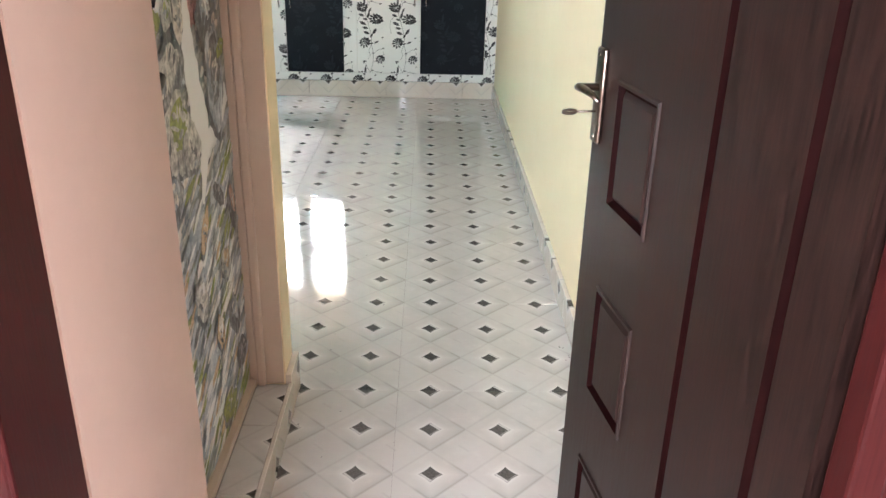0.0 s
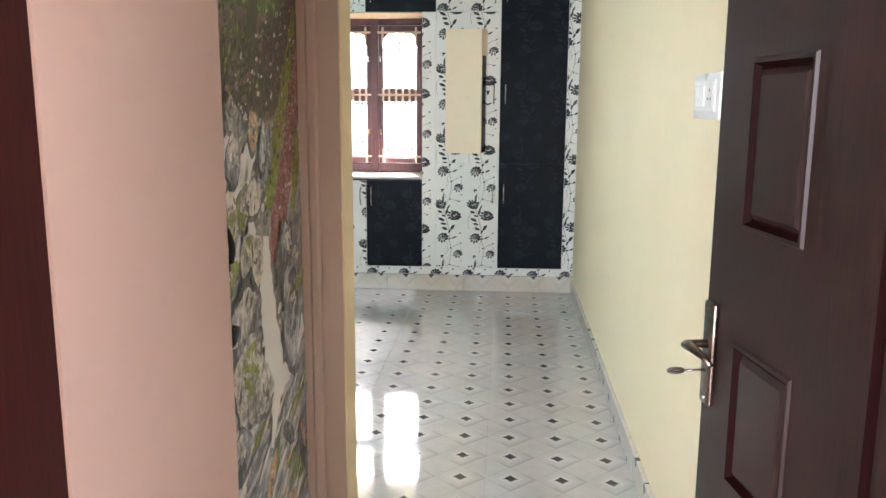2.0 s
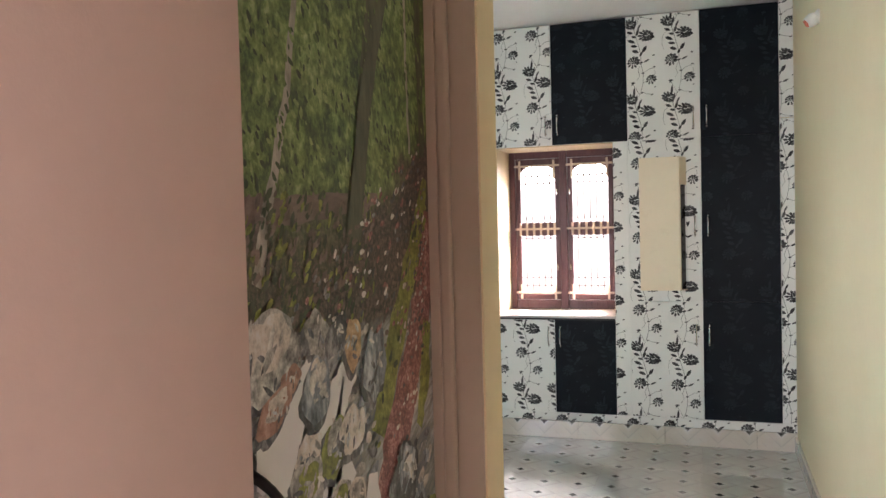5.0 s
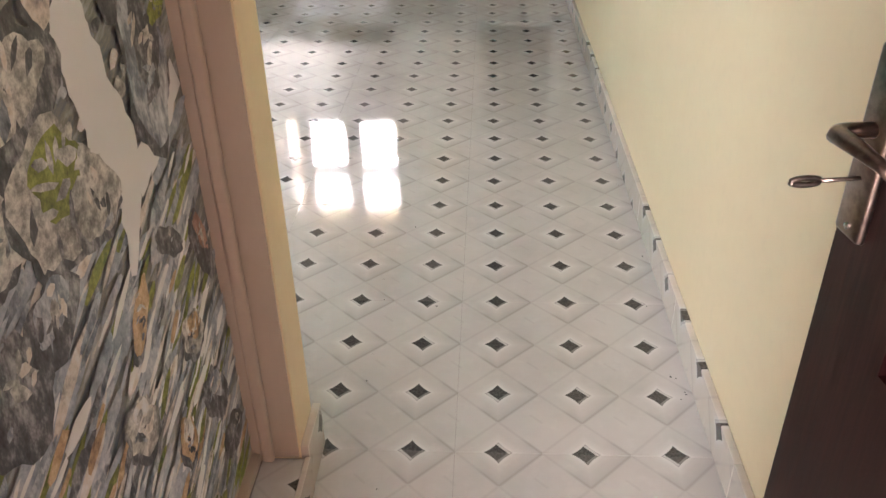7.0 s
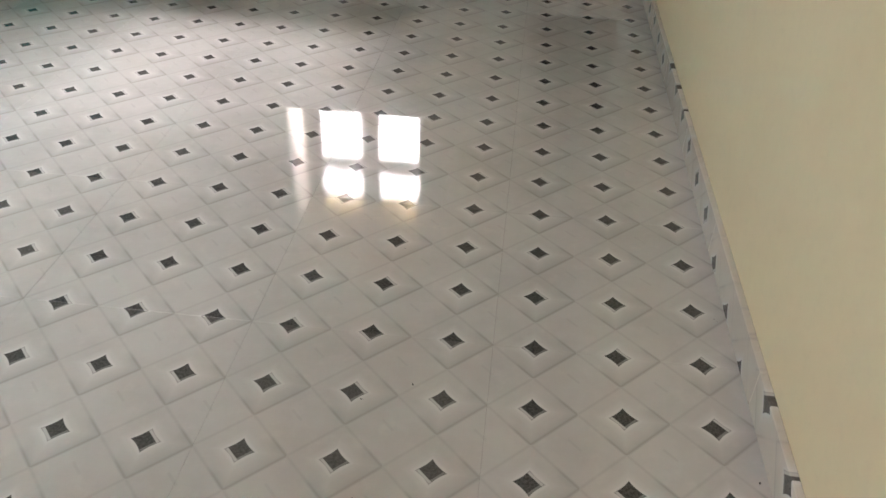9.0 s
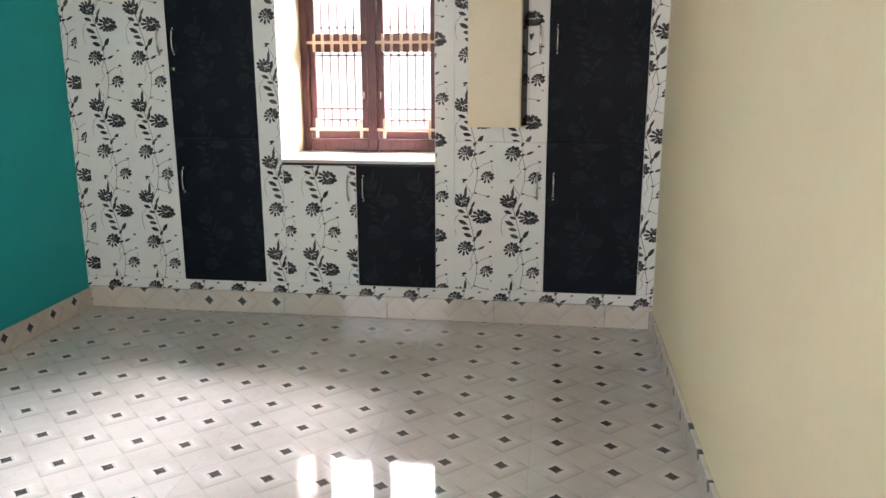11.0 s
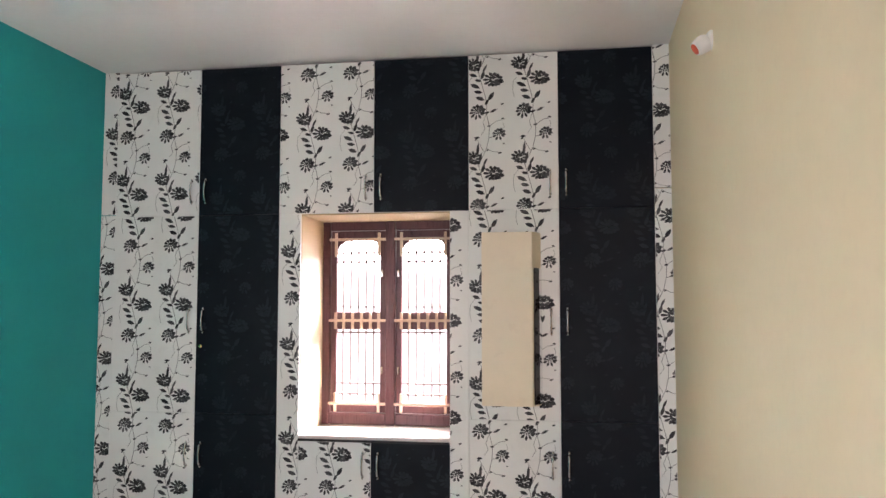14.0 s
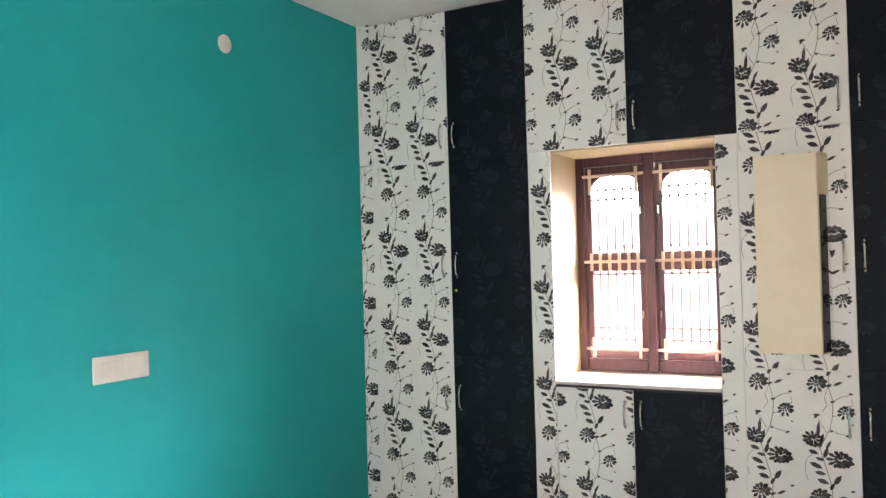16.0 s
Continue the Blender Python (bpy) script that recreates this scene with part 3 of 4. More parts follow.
def slant(u0, u1, z0, z1, out, thick):
    a, b_ = Vector((-0.225, 4.09, 0)), Vector((-0.182, 4.18, 0))
    d = b_ - a
    nn = Vector((d.y, -d.x, 0)).normalized()
    bm = B()
    vs = [bm.verts.new(Vector((a + d * u) + nn * o) + Vector((0, 0, z))) for z in (z0, z1) for u, o in ((u0, out), (u1, out), (u1, out + thick), (u0, out + thick))]
    for f in ((3, 2, 1, 0), (4, 5, 6, 7), (0, 1, 5, 4), (1, 2, 6, 5), (2, 3, 7, 6), (3, 0, 4, 7)):
        bm.faces.new([vs[k] for k in f])
    bmesh.ops.recalc_face_normals(bm, faces=bm.faces)
    return bm


wpart("mirror_frame", slant(0.16, 0.70, 1.09, 1.80, 0.0005, 0.004), DARKGLASS, mb, "dark brown glossy mirror frame strip")
wpart("mirror", slant(0.70, 0.99, 1.09, 1.80, 0.0005, 0.003), MIRROR, mb, "narrow mirror strip")

# ---- printed door on the passage ----
pd = thing("printed_door", (-0.52, -0.5, 0.12), "flush door covered with a woodland stream photo print", "door")
wpart("leaf", box(B(), -0.555, -0.516, -0.89, -0.1425, 0.125, 2.05, 0.002), FRAMEWHITE, pd)
bm = B()
box(bm, -0.556, -0.497, -0.1405, -0.128, 0.10, 2.118, 0.003, 2)
box(bm, -0.4965, -0.472, -0.146, -0.128, 0.10, 2.117, 0.007, 3)
box(bm, -0.556, -0.478, -0.908, -0.892, 0.10, 2.118, 0.005, 2)
box(bm, -0.556, -0.478, -0.892, -0.146, 2.052, 2.116, 0.005, 2)
box(bm, -0.514, -0.470, -0.892, -0.146, 2.075, 2.112, 0.005, 2)
box(bm, -0.556, -0.500, -0.892, -0.1415, 0.101, 0.124, 0.003, 2)
structure("door_frame", bm, FRAMEWHITE, "cream painted moulded frame of the printed door", "door frame")

# woodland stream print on the door, in thin printed layers
PXF = -0.516


def ink(name, stops, scale, stretch=None, turn=0.0, detail=8.0):
    m, nt, b = material(name, 0.42)
    v = position(nt)[1]
    if turn:
        mp = nt.nodes.new("ShaderNodeMapping")
        mp.inputs["Rotation"].default_value = (radians(turn), 0, 0)
        nt.links.new(v, mp.inputs[0])
        v = mp.outputs[0]
    n = noise_of(nt, scale, detail, 0.72, v, stretch)
    broad = noise_of(nt, scale * 0.22, 3.0, 0.5, v, stretch)
    c = ramp(nt, n * 0.7 + broad * 0.3, [(at, tuple(min(0.8, 1.65 * v_) for v_ in rgb)) for at, rgb in stops])
    nt.links.new(c, b.inputs["Base Color"])
    return m, nt, b, c


def mural_base():
    m, nt, b, green = ink("woodland print", ((0.36, (0.014, 0.026, 0.012)), (0.46, (0.055, 0.09, 0.026)), (0.54, (0.13, 0.19, 0.055)), (0.66, (0.32, 0.37, 0.18))), 55.0, (1, 1.0, 0.8))
    (x, y, z), v = position(nt)
    litter = ramp(nt, noise_of(nt, 120.0, 5.0, 0.75), ((0.36, (0.020, 0.016, 0.014)), (0.5, (0.075, 0.055, 0.045)), (0.6, (0.16, 0.11, 0.085)), (0.74, (0.36, 0.27, 0.21))))
    mp = nt.nodes.new("ShaderNodeMapping")
    mp.inputs["Rotation"].default_value = (radians(67), 0, 0)
    nt.links.new(v, mp.inputs[0])
    flow = ramp(nt, noise_of(nt, 34.0, 9.0, 0.72, mp.outputs[0], (1, 1.0, 0.28)), ((0.30, (0.05, 0.06, 0.07)), (0.42, (0.16, 0.185, 0.21)), (0.50, (0.27, 0.27, 0.22)), (0.58, (0.40, 0.42, 0.44)), (0.70, (0.72, 0.68, 0.56))))
    wob = noise_of(nt, 14.0, 4.0) * 0.16
    hill = (z - y * 0.55 + wob).smooth(1.87, 1.93) * ((z + wob).smooth(1.64, 1.72) * 0.8 + 0.2)
    low = (z + wob).smooth(1.53, 1.49)
    c = mix(nt, hill, litter, green)
    c = mix(nt, low, c, flow)
    nt.links.new(c, b.inputs["Base Color"])
    return m


INKS = {
    "grey": ink("grey rock print", ((0.36, (0.040, 0.040, 0.040)), (0.48, (0.20, 0.195, 0.18)), (0.60, (0.50, 0.47, 0.43))), 45.0)[0],
    "pale": ink("pale rock print", ((0.34, (0.12, 0.11, 0.10)), (0.48, (0.42, 0.38, 0.33)), (0.60, (0.68, 0.62, 0.55))), 40.0)[0],
    "blue": ink("blue grey rock print", ((0.36, (0.025, 0.032, 0.042)), (0.48, (0.13, 0.15, 0.175)), (0.62, (0.42, 0.44, 0.45))), 50.0, (1, 1, 0.5))[0],
    "dark": ink("dark wet rock print", ((0.38, (0.010, 0.011, 0.013)), (0.50, (0.055, 0.057, 0.064)), (0.66, (0.30, 0.30, 0.30))), 60.0, (1, 1, 0.6))[0],
    "tan": ink("tan rock print", ((0.36, (0.12, 0.07, 0.035)), (0.5, (0.32, 0.21, 0.11)), (0.64, (0.50, 0.38, 0.24))), 45.0)[0],
    "rust": ink("rust rock print", ((0.36, (0.08, 0.04, 0.03)), (0.5, (0.24, 0.13, 0.095)), (0.64, (0.40, 0.28, 0.22))), 50.0)[0],
    "moss": ink("moss print", ((0.36, (0.035, 0.045, 0.010)), (0.5, (0.13, 0.15, 0.025)), (0.66, (0.28, 0.30, 0.07))), 70.0)[0],
    "red": ink("red leaf litter print", ((0.36, (0.050, 0.018, 0.018)), (0.5, (0.17, 0.060, 0.058)), (0.64, (0.42, 0.25, 0.22))), 150.0)[0],
    "water": ink("pale water print", ((0.30, (0.60, 0.54, 0.45)), (0.6, (0.72, 0.65, 0.55))), 8.0)[0],
    "bark": ink("bark print", ((0.36, (0.018, 0.022, 0.014)), (0.6, (0.07, 0.075, 0.045))), 60.0, (1, 1, 0.2))[0],
    "leaf": ink("leaf print", ((0.36, (0.035, 0.060, 0.015)), (0.62, (0.10, 0.15, 0.04))), 60.0)[0],
    "leafdark": ink("dark leaf print", ((0.36, (0.008, 0.014, 0.007)), (0.62, (0.035, 0.055, 0.02))), 60.0)[0],
    "leaflight": ink("light leaf print", ((0.36, (0.08, 0.12, 0.03)), (0.62, (0.24, 0.29, 0.12))), 60.0)[0],
    "litter": ink("leaf litter print", ((0.36, (0.03, 0.022, 0.018)), (0.62, (0.15, 0.105, 0.085))), 120.0)[0],
    "flow": ink("stream water print", ((0.34, (0.10, 0.12, 0.145)), (0.5, (0.24, 0.265, 0.30)), (0.66, (0.46, 0.46, 0.44))), 40.0)[0],
    "birch": ink("birch bark print", ((0.36, (0.13, 0.12, 0.10)), (0.6, (0.34, 0.31, 0.27))), 50.0, (1, 1, 0.4))[0],
    "path": ink("path print", ((0.36, (0.055, 0.040, 0.034)), (0.62, (0.17, 0.125, 0.11))), 30.0, (1, 0.4, 1))[0],
}
wpart("photo_print", box(B(), PXF, PXF + 0.0006, -0.885, -0.1445, 0.14, 2.035), mural_base(), pd, "woodland and stream photo print")
prints = random.Random(7)
layer = [0]


def printed_shape(pts, kind):
    layer[0] += 1
    x = PXF + 0.0007 + 0.000001 * layer[0]
    c = clip(pts, -0.885, -0.1445, 0.14, 2.035)
    if len(c) < 3:
        return
    bm = B()
    f = bm.faces.new([bm.verts.new((x, a, b_)) for a, b_ in c])
    bm.normal_update()
    if f.normal.x < 0:
        f.normal_flip()
    wpart(kind + "_patch", bm, INKS[kind], pd)


def rock(y, z, ry, rz, turn, kind, cap=None):
    a0 = radians(turn)
    n = 26
    ph = prints.random() * 6
    def ring(k, dy, dz):
        out = []
        for i in range(n):
            a = i * math.tau / n
            r = k * (1 + 0.13 * math.sin(2 * a + ph) + 0.09 * math.sin(5 * a + 2 * ph) + prints.uniform(-0.08, 0.08))
            u, w = r * ry * math.cos(a), r * rz * math.sin(a)
            out.append((y + dy + u * math.cos(a0) - w * math.sin(a0), z + dz + u * math.sin(a0) + w * math.cos(a0)))
        return out
    printed_shape(ring(1.05, -0.007, -0.009), "dark")
    printed_shape(ring(1.0, 0, 0), kind)
    if cap:
        printed_shape(ring(0.62, 0.12 * ry, 0.26 * rz), cap)
    for k in range(16):
        a, q = prints.uniform(0, math.tau), prints.uniform(0.05, 0.80)
        dy, dz = q * ry * math.cos(a), q * rz * math.sin(a)
        tone = prints.choice(("pale", kind, "grey", "grey")) if dz + 0.4 * dy > 0 else prints.choice(("dark", "blue", kind, "dark"))
        ln = prints.uniform(0.16, 0.42) * min(ry, rz)
        wd = ln * prints.uniform(0.22, 0.5)
        lean = a0 + prints.choice((0.9, 0.9, -0.5)) + prints.uniform(-0.35, 0.35)
        shard = []
        for u, w in ((-1, -0.1), (-0.5, 0.8), (0.3, 1.0), (1, 0.3), (0.7, -0.6), (-0.2, -1.0)):
            u, w = u * ln * prints.uniform(0.7, 1.2), w * wd * prints.uniform(0.6, 1.3)
            shard.append((y + dy + u * math.cos(lean) - w * math.sin(lean), z + dz + u * math.sin(lean) + w * math.cos(lean)))
        printed_shape(shard, tone)


def band(line, kind):
    """A winding strip: points of y, z, half width."""
    left, right = [], []
    dense = []
    for (a, b_, w), (c, d, w2) in zip(line, line[1:]):
        for k in range(5):
            t = k / 5
            dense.append((a + t * (c - a) + prints.uniform(-0.004, 0.004), b_ + t * (d - b_), (w + t * (w2 - w)) * prints.uniform(0.86, 1.14)))
    dense.append(line[-1])
    for i, (a, b_, w) in enumerate(dense):
        p, q = dense[max(i - 1, 0)], dense[min(i + 1, len(dense) - 1)]
        d = Vector((q[0] - p[0], q[1] - p[1])).normalized()
        left.append((a - d.y * w, b_ + d.x * w))
        right.append((a + d.y * w, b_ - d.x * w))
    printed_shape(left + right[::-1], kind)


band([(-0.885, 1.59, 0.02), (-0.68, 1.597, 0.019), (-0.47, 1.612, 0.015), (-0.38, 1.62, 0.008)], "path")
band([(-0.600, 2.03, 0.005), (-0.655, 1.751, 0.008), (-0.696, 1.642, 0.010), (-0.74, 1.51, 0.012)], "birch")
band([(-0.36, 2.03, 0.018), (-0.414, 1.794, 0.022), (-0.475, 1.56, 0.026)], "bark")
band([(-0.24, 2.03, 0.005), (-0.241, 1.82, 0.005), (-0.236, 1.70, 0.004)], "birch")
band([(-0.18, 2.03, 0.014), (-0.178, 1.84, 0.016), (-0.174, 1.70, 0.012)], "bark")
band([(-0.80, 2.03, 0.009), (-0.82, 1.75, 0.010), (-0.83, 1.50, 0.012)], "bark")
band([(-0.16, 1.66, 0.012), (-0.228, 1.527, 0.03), (-0.324, 1.384, 0.034), (-0.40, 1.25, 0.03)], "moss")
band([(-0.15, 1.60, 0.02), (-0.165, 1.50, 0.035), (-0.225, 1.37, 0.045), (-0.34, 1.20, 0.05), (-0.40, 1.14, 0.02)], "red")
band([(-0.17, 1.40, 0.018), (-0.185, 1.30, 0.024), (-0.22, 1.22, 0.014)], "moss")


def scatter(kinds, n, y0, y1, z0, z1, size, aspect, lean, inside=None, jitter=0.6):
    """Printed leaf and pebble scraps, all of one colour in one mesh."""
    sets = {k: B() for k in kinds}
    for _ in range(n):
        y, z = prints.uniform(y0, y1), prints.uniform(z0, z1)
        kind = prints.choice(kinds)
        if inside and not inside(y, z):
            continue
        layer[0] += 1
        x = PXF + 0.0007 + 0.000001 * layer[0]
        ry = prints.uniform(0.4, 1.0) * size
        tilt = lean + prints.uniform(-jitter, jitter)
        pts = []
        for i in range(8):
            a = i * math.tau / 8
            u, w = ry * math.cos(a) * prints.uniform(0.7, 1.2), ry * aspect * math.sin(a) * prints.uniform(0.7, 1.2)
            pts.append((y + u * math.cos(tilt) - w * math.sin(tilt), z + u * math.sin(tilt) + w * math.cos(tilt)))
        c = clip(pts, -0.885, -0.1445, 0.14, 2.035)
        if len(c) > 2:
            sets[kind].faces.new([sets[kind].verts.new((x, a, b_)) for a, b_ in c])
    for kind, bm in sets.items():
        bm.normal_update()
        for f in bm.faces:
            if f.normal.x < 0:
                f.normal_flip()
        tagged(wpart(kind + "_scraps", bm, INKS[kind], pd), "", "", "", "stuff")


HILL = lambda y, z: z < 1.80 + 0.55 * y + 0.04
scatter(("leafdark", "leaf", "leaflight"), 1800, -0.885, -0.168, 1.45, 2.03, 0.0095, 0.5, -1.0, lambda y, z: not HILL(y, z) and z > 1.62)
scatter(("litter", "leafdark", "moss", "bark", "path"), 520, -0.885, -0.4, 1.44, 1.62, 0.012, 0.45, 0.9)
band([(-0.30, 2.03, 0.013), (-0.414, 1.794, 0.020), (-0.475, 1.56, 0.026)], "bark")
scatter(("dark", "litter", "litter", "pale", "red"), 700, -0.885, -0.168, 1.38, 1.75, 0.010, 0.5, 0.5, HILL)
scatter(("red", "red", "pale", "dark"), 320, -0.40, -0.168, 1.12, 1.66, 0.009, 0.55, 0.3, lambda y, z: abs(y + 0.165 + max(0, 1.5 - z) * 0.55) < 0.055)
scatter(("moss", "moss", "leafdark"), 160, -0.43, -0.168, 1.20, 1.62, 0.011, 0.6, 0.9, lambda y, z: abs(y + 0.235 + (1.52 - z) * 0.63) < 0.03)
scatter(("grey", "blue", "dark", "pale", "dark", "blue"), 420, -0.885, -0.168, 0.80, 1.43, 0.022, 0.6, 0.2, lambda y, z: z < 1.2 or y < -0.42)
scatter(("blue", "flow", "flow", "flow", "pale", "moss"), 420, -0.885, -0.168, 0.14, 0.93, 0.080, 0.20, 0.42, None, 0.12)
scatter(("flow", "water", "pale", "blue"), 330, -0.885, -0.168, 0.14, 0.90, 0.055, 0.15, 0.42, None, 0.14)
scatter(("moss", "tan", "water", "dark"), 110, -0.885, -0.168, 0.14, 0.70, 0.045, 0.28, 0.45, None, 0.2)
# water
band([(-0.60, 1.42, 0.012), (-0.66, 1.35, 0.03), (-0.708, 1.30, 0.055), (-0.70, 1.25, 0.03)], "water")
band([(-0.50, 1.38, 0.02), (-0.535, 1.345, 0.032), (-0.59, 1.29, 0.028), (-0.52, 1.22, 0.028), (-0.60, 1.20, 0.022), (-0.69, 1.15, 0.012)], "water")
band([(-0.43, 1.20, 0.018), (-0.445, 1.10, 0.042), (-0.425, 1.01, 0.050), (-0.40, 0.93, 0.058), (-0.40, 0.85, 0.03), (-0.44, 0.76, 0.008)], "water")
band([(-0.37, 0.87, 0.03), (-0.27, 0.90, 0.028), (-0.165, 0.955, 0.026)], "water")
for y, z, ry, rz, turn, kind, cap in (
        (-0.735, 1.425, 0.075, 0.060, 10, "grey", "pale"), (-0.602, 1.437, 0.034, 0.030, 0, "grey", None), (-0.545, 1.43, 0.03, 0.022, 20, "dark", None),
        (-0.491, 1.407, 0.030, 0.034, 0, "tan", "tan"), (-0.415, 1.365, 0.038, 0.060, -10, "blue", None), (-0.676, 1.389, 0.026, 0.018, 15, "rust", None),
        (-0.606, 1.362, 0.034, 0.050, -20, "blue", "grey"), (-0.715, 1.360, 0.050, 0.020, 25, "rust", "pale"), (-0.628, 1.280, 0.036, 0.034, 0, "pale", None),
        (-0.561, 1.275, 0.036, 0.045, -25, "moss", "grey")):
    rock(y, z, ry, rz, turn, kind, cap)
for y, z, ry, rz, turn, kind, cap in (
        (-0.50, 1.285, 0.045, 0.032, 25, "pale", None), (-0.645, 1.238, 0.055, 0.038, 10, "grey", "moss"), (-0.752, 1.225, 0.040, 0.055, 0, "grey", "pale"),
        (-0.553, 1.185, 0.040, 0.034, 35, "grey", "moss"), (-0.492, 1.165, 0.036, 0.045, 0, "pale", "grey"), (-0.655, 1.160, 0.050, 0.030, 20, "moss", None),
        (-0.300, 1.150, 0.062, 0.060, -30, "dark", "blue"), (-0.258, 1.000, 0.075, 0.110, -12, "blue", "dark"), (-0.190, 1.060, 0.034, 0.020, 15, "moss", None),
        (-0.600, 1.060, 0.110, 0.070, 12, "dark", "grey")):
    rock(y, z, ry, rz, turn, kind, cap)
for y, z, ry, rz, turn, kind, cap in (
        (-0.760, 1.06, 0.060, 0.050, 0, "dark", None), (-0.700, 0.965, 0.050, 0.060, 0, "grey", None), (-0.560, 0.945, 0.095, 0.075, 20, "grey", "moss"),
        (-0.480, 0.900, 0.050, 0.060, 40, "grey", None), (-0.640, 0.830, 0.060, 0.050, 20, "dark", "blue"), (-0.730, 0.80, 0.070, 0.060, 0, "dark", None),
        (-0.195, 0.67, 0.030, 0.065, 20, "dark", "rust"), (-0.310, 0.745, 0.018, 0.045, 50, "dark", None), (-0.452, 0.70, 0.022, 0.060, -45, "tan", None),
        (-0.300, 0.56, 0.050, 0.034, -20, "grey", "tan")):
    rock(y, z, ry, rz, turn, kind, cap)
for y, z, ry, rz, turn, kind, cap in (
        (-0.520, 0.560, 0.055, 0.042, -35, "grey", "pale"), (-0.400, 0.420, 0.028, 0.050, 0, "tan", "pale"), (-0.260, 0.40, 0.060, 0.040, -40, "dark", "blue"),
        
        (-0.22, 0.27, 0.05, 0.035, -30, "dark", None), (-0.38, 0.20, 0.07, 0.035, 0, "moss", None)):
    rock(y, z, ry, rz, turn, kind, cap)
bm = B()
pts, rad = [], []
for i in range(15):
    u = i / 14
    pts.append((-0.512 + 0.045 * math.sin(math.pi * u) ** 0.7, -0.775 + 0.016 * math.sin(math.pi * u), 1.165 + 0.138 * u))
    rad.append(0.0072 - 0.002 * math.sin(math.pi * u))
tube(bm, pts, rad, 8)
for z in (1.157, 1.311):
    disc(bm, (-0.5145, -0.775, z), (1, 0, 0), ((0.017, 0), (0.016, 0.004), (0.010, 0.007)), 14)
wpart("pull_handle", bm, BLACKIRON, pd, "black iron bow pull handle", True)
bm = B()
disc(bm, (-0.5146, -0.765, 1.075), (1, 0, 0), ((0.026, 0), (0.025, 0.005), (0.017, 0.009), (0.012, 0.030), (0.010, 0.034)), 20)
tube(bm, [(-0.486, -0.765, 1.075), (-0.482, -0.745, 1.082), (-0.484, -0.715, 1.090), (-0.488, -0.695, 1.087)], [0.011, 0.012, 0.010, 0.006], 10)
wpart("lock_lever", bm, BLACKIRON, pd, "short black lock lever on a round rose", True)
wpart("keyhole_cover", box(B(), -0.5146, -0.508, -0.765, -0.752, 1.02, 1.05, 0.002, 2), BLACKIRON, pd, "small black keyhole cover")

# ---- entrance door, open ----
H0, H1 = Vector((0.387, -1.43, 0)), Vector((0.280, -0.687, 0))
DW = (H1 - H0).length
ang = math.atan2((H1 - H0).y, (H1 - H0).x)
DM = Matrix.Translation(H0) @ Matrix.Rotation(ang, 4, "Z")
ed = thing("entrance_door", (0, 0, 0), "dark polished wooden panel door standing open", "door")
ed.matrix_world = DM
# door space: x from hinge to free edge, y > 0 towards the passage, z up


def dpart(name, bm, mat, parent, label="", smooth=False):
    ob = part(name, bm, mat, parent, label, smooth)
    return ob


TH = 0.035
PANELS = [(0.150, 0.368), (0.522, 0.742), (0.896, 1.118), (1.284, 1.524), (1.664, 1.904)]
P0, P1 = DW - 0.276, DW - 0.103


def routed_leaf():
    """A slab whose face has two long V grooves and routed panel borders."""
    bm = B()
    box(bm, 0.002, DW, -TH, -0.008, 0.012, 2.06)
    def quad(pts, mi=0):
        f = bm.faces.new([bm.verts.new(p) for p in pts])
        f.material_index = mi
    def flat(x0, x1, z0, z1, y=0.0):
        quad([(x0, y, z0), (x1, y, z0), (x1, y, z1), (x0, y, z1)])
    cuts = [0.002]
    for g in (DW - 0.6475, DW - 0.442):
        cuts += [g - 0.010, g + 0.010]
    cuts += [P0, P1, DW]
    for k, (x0, x1) in enumerate(zip(cuts, cuts[1:])):
        if k in (1, 3):
            xm = (x0 + x1) / 2
            for xa, ya, xb, yb in ((x0, 0, xm, -0.007), (xm, -0.007, x1, 0)):
                quad([(xa, ya, 0.012), (xb, yb, 0.012), (xb, yb, 2.06), (xa, ya, 2.06)], 1)
        elif k == 5:
            z = 0.012
            for z0, z1 in PANELS:
                flat(x0, x1, z, z0)
                rings = [(0.0, 0.0, 0), (0.003, 0.004, 0), (0.008, 0.004, 0), (0.013, -0.006, 1), (0.017, -0.006, 1), (0.026, 0.001, 0)]
                for (i, ya, _), (j, yb, mi) in zip(rings, rings[1:]):
                    o = [(x0 + i, ya, z0 + i), (x1 - i, ya, z0 + i), (x1 - i, ya, z1 - i), (x0 + i, ya, z1 - i)]
                    n = [(x0 + j, yb, z0 + j), (x1 - j, yb, z0 + j), (x1 - j, yb, z1 - j), (x0 + j, yb, z1 - j)]
                    for q in range(4):
                        quad([o[q], o[(q + 1) % 4], n[(q + 1) % 4], n[q]], mi)
                flat(x0 + 0.026, x1 - 0.026, z0 + 0.026, z1 - 0.026, 0.001)
                z = z1
            flat(x0, x1, z, 2.06)
        else:
            flat(x0, x1, 0.012, 2.06)
    for x in (0.002, DW):
        quad([(x, -0.008, 0.012), (x, 0, 0.012), (x, 0, 2.06), (x, -0.008, 2.06)])
    quad([(0.002, -0.008, 2.06), (DW, -0.008, 2.06), (DW, 0, 2.06), (0.002, 0, 2.06)])
    bmesh.ops.remove_doubles(bm, verts=bm.verts, dist=0.0001)
    bm.normal_update()
    for f in bm.faces:
        if f.calc_center_median().y > -0.0075 and f.normal.y < -0.01:
            f.normal_flip()
    return bm


dpart("leaf", routed_leaf(), [DARKWOOD, GROOVE], ed)
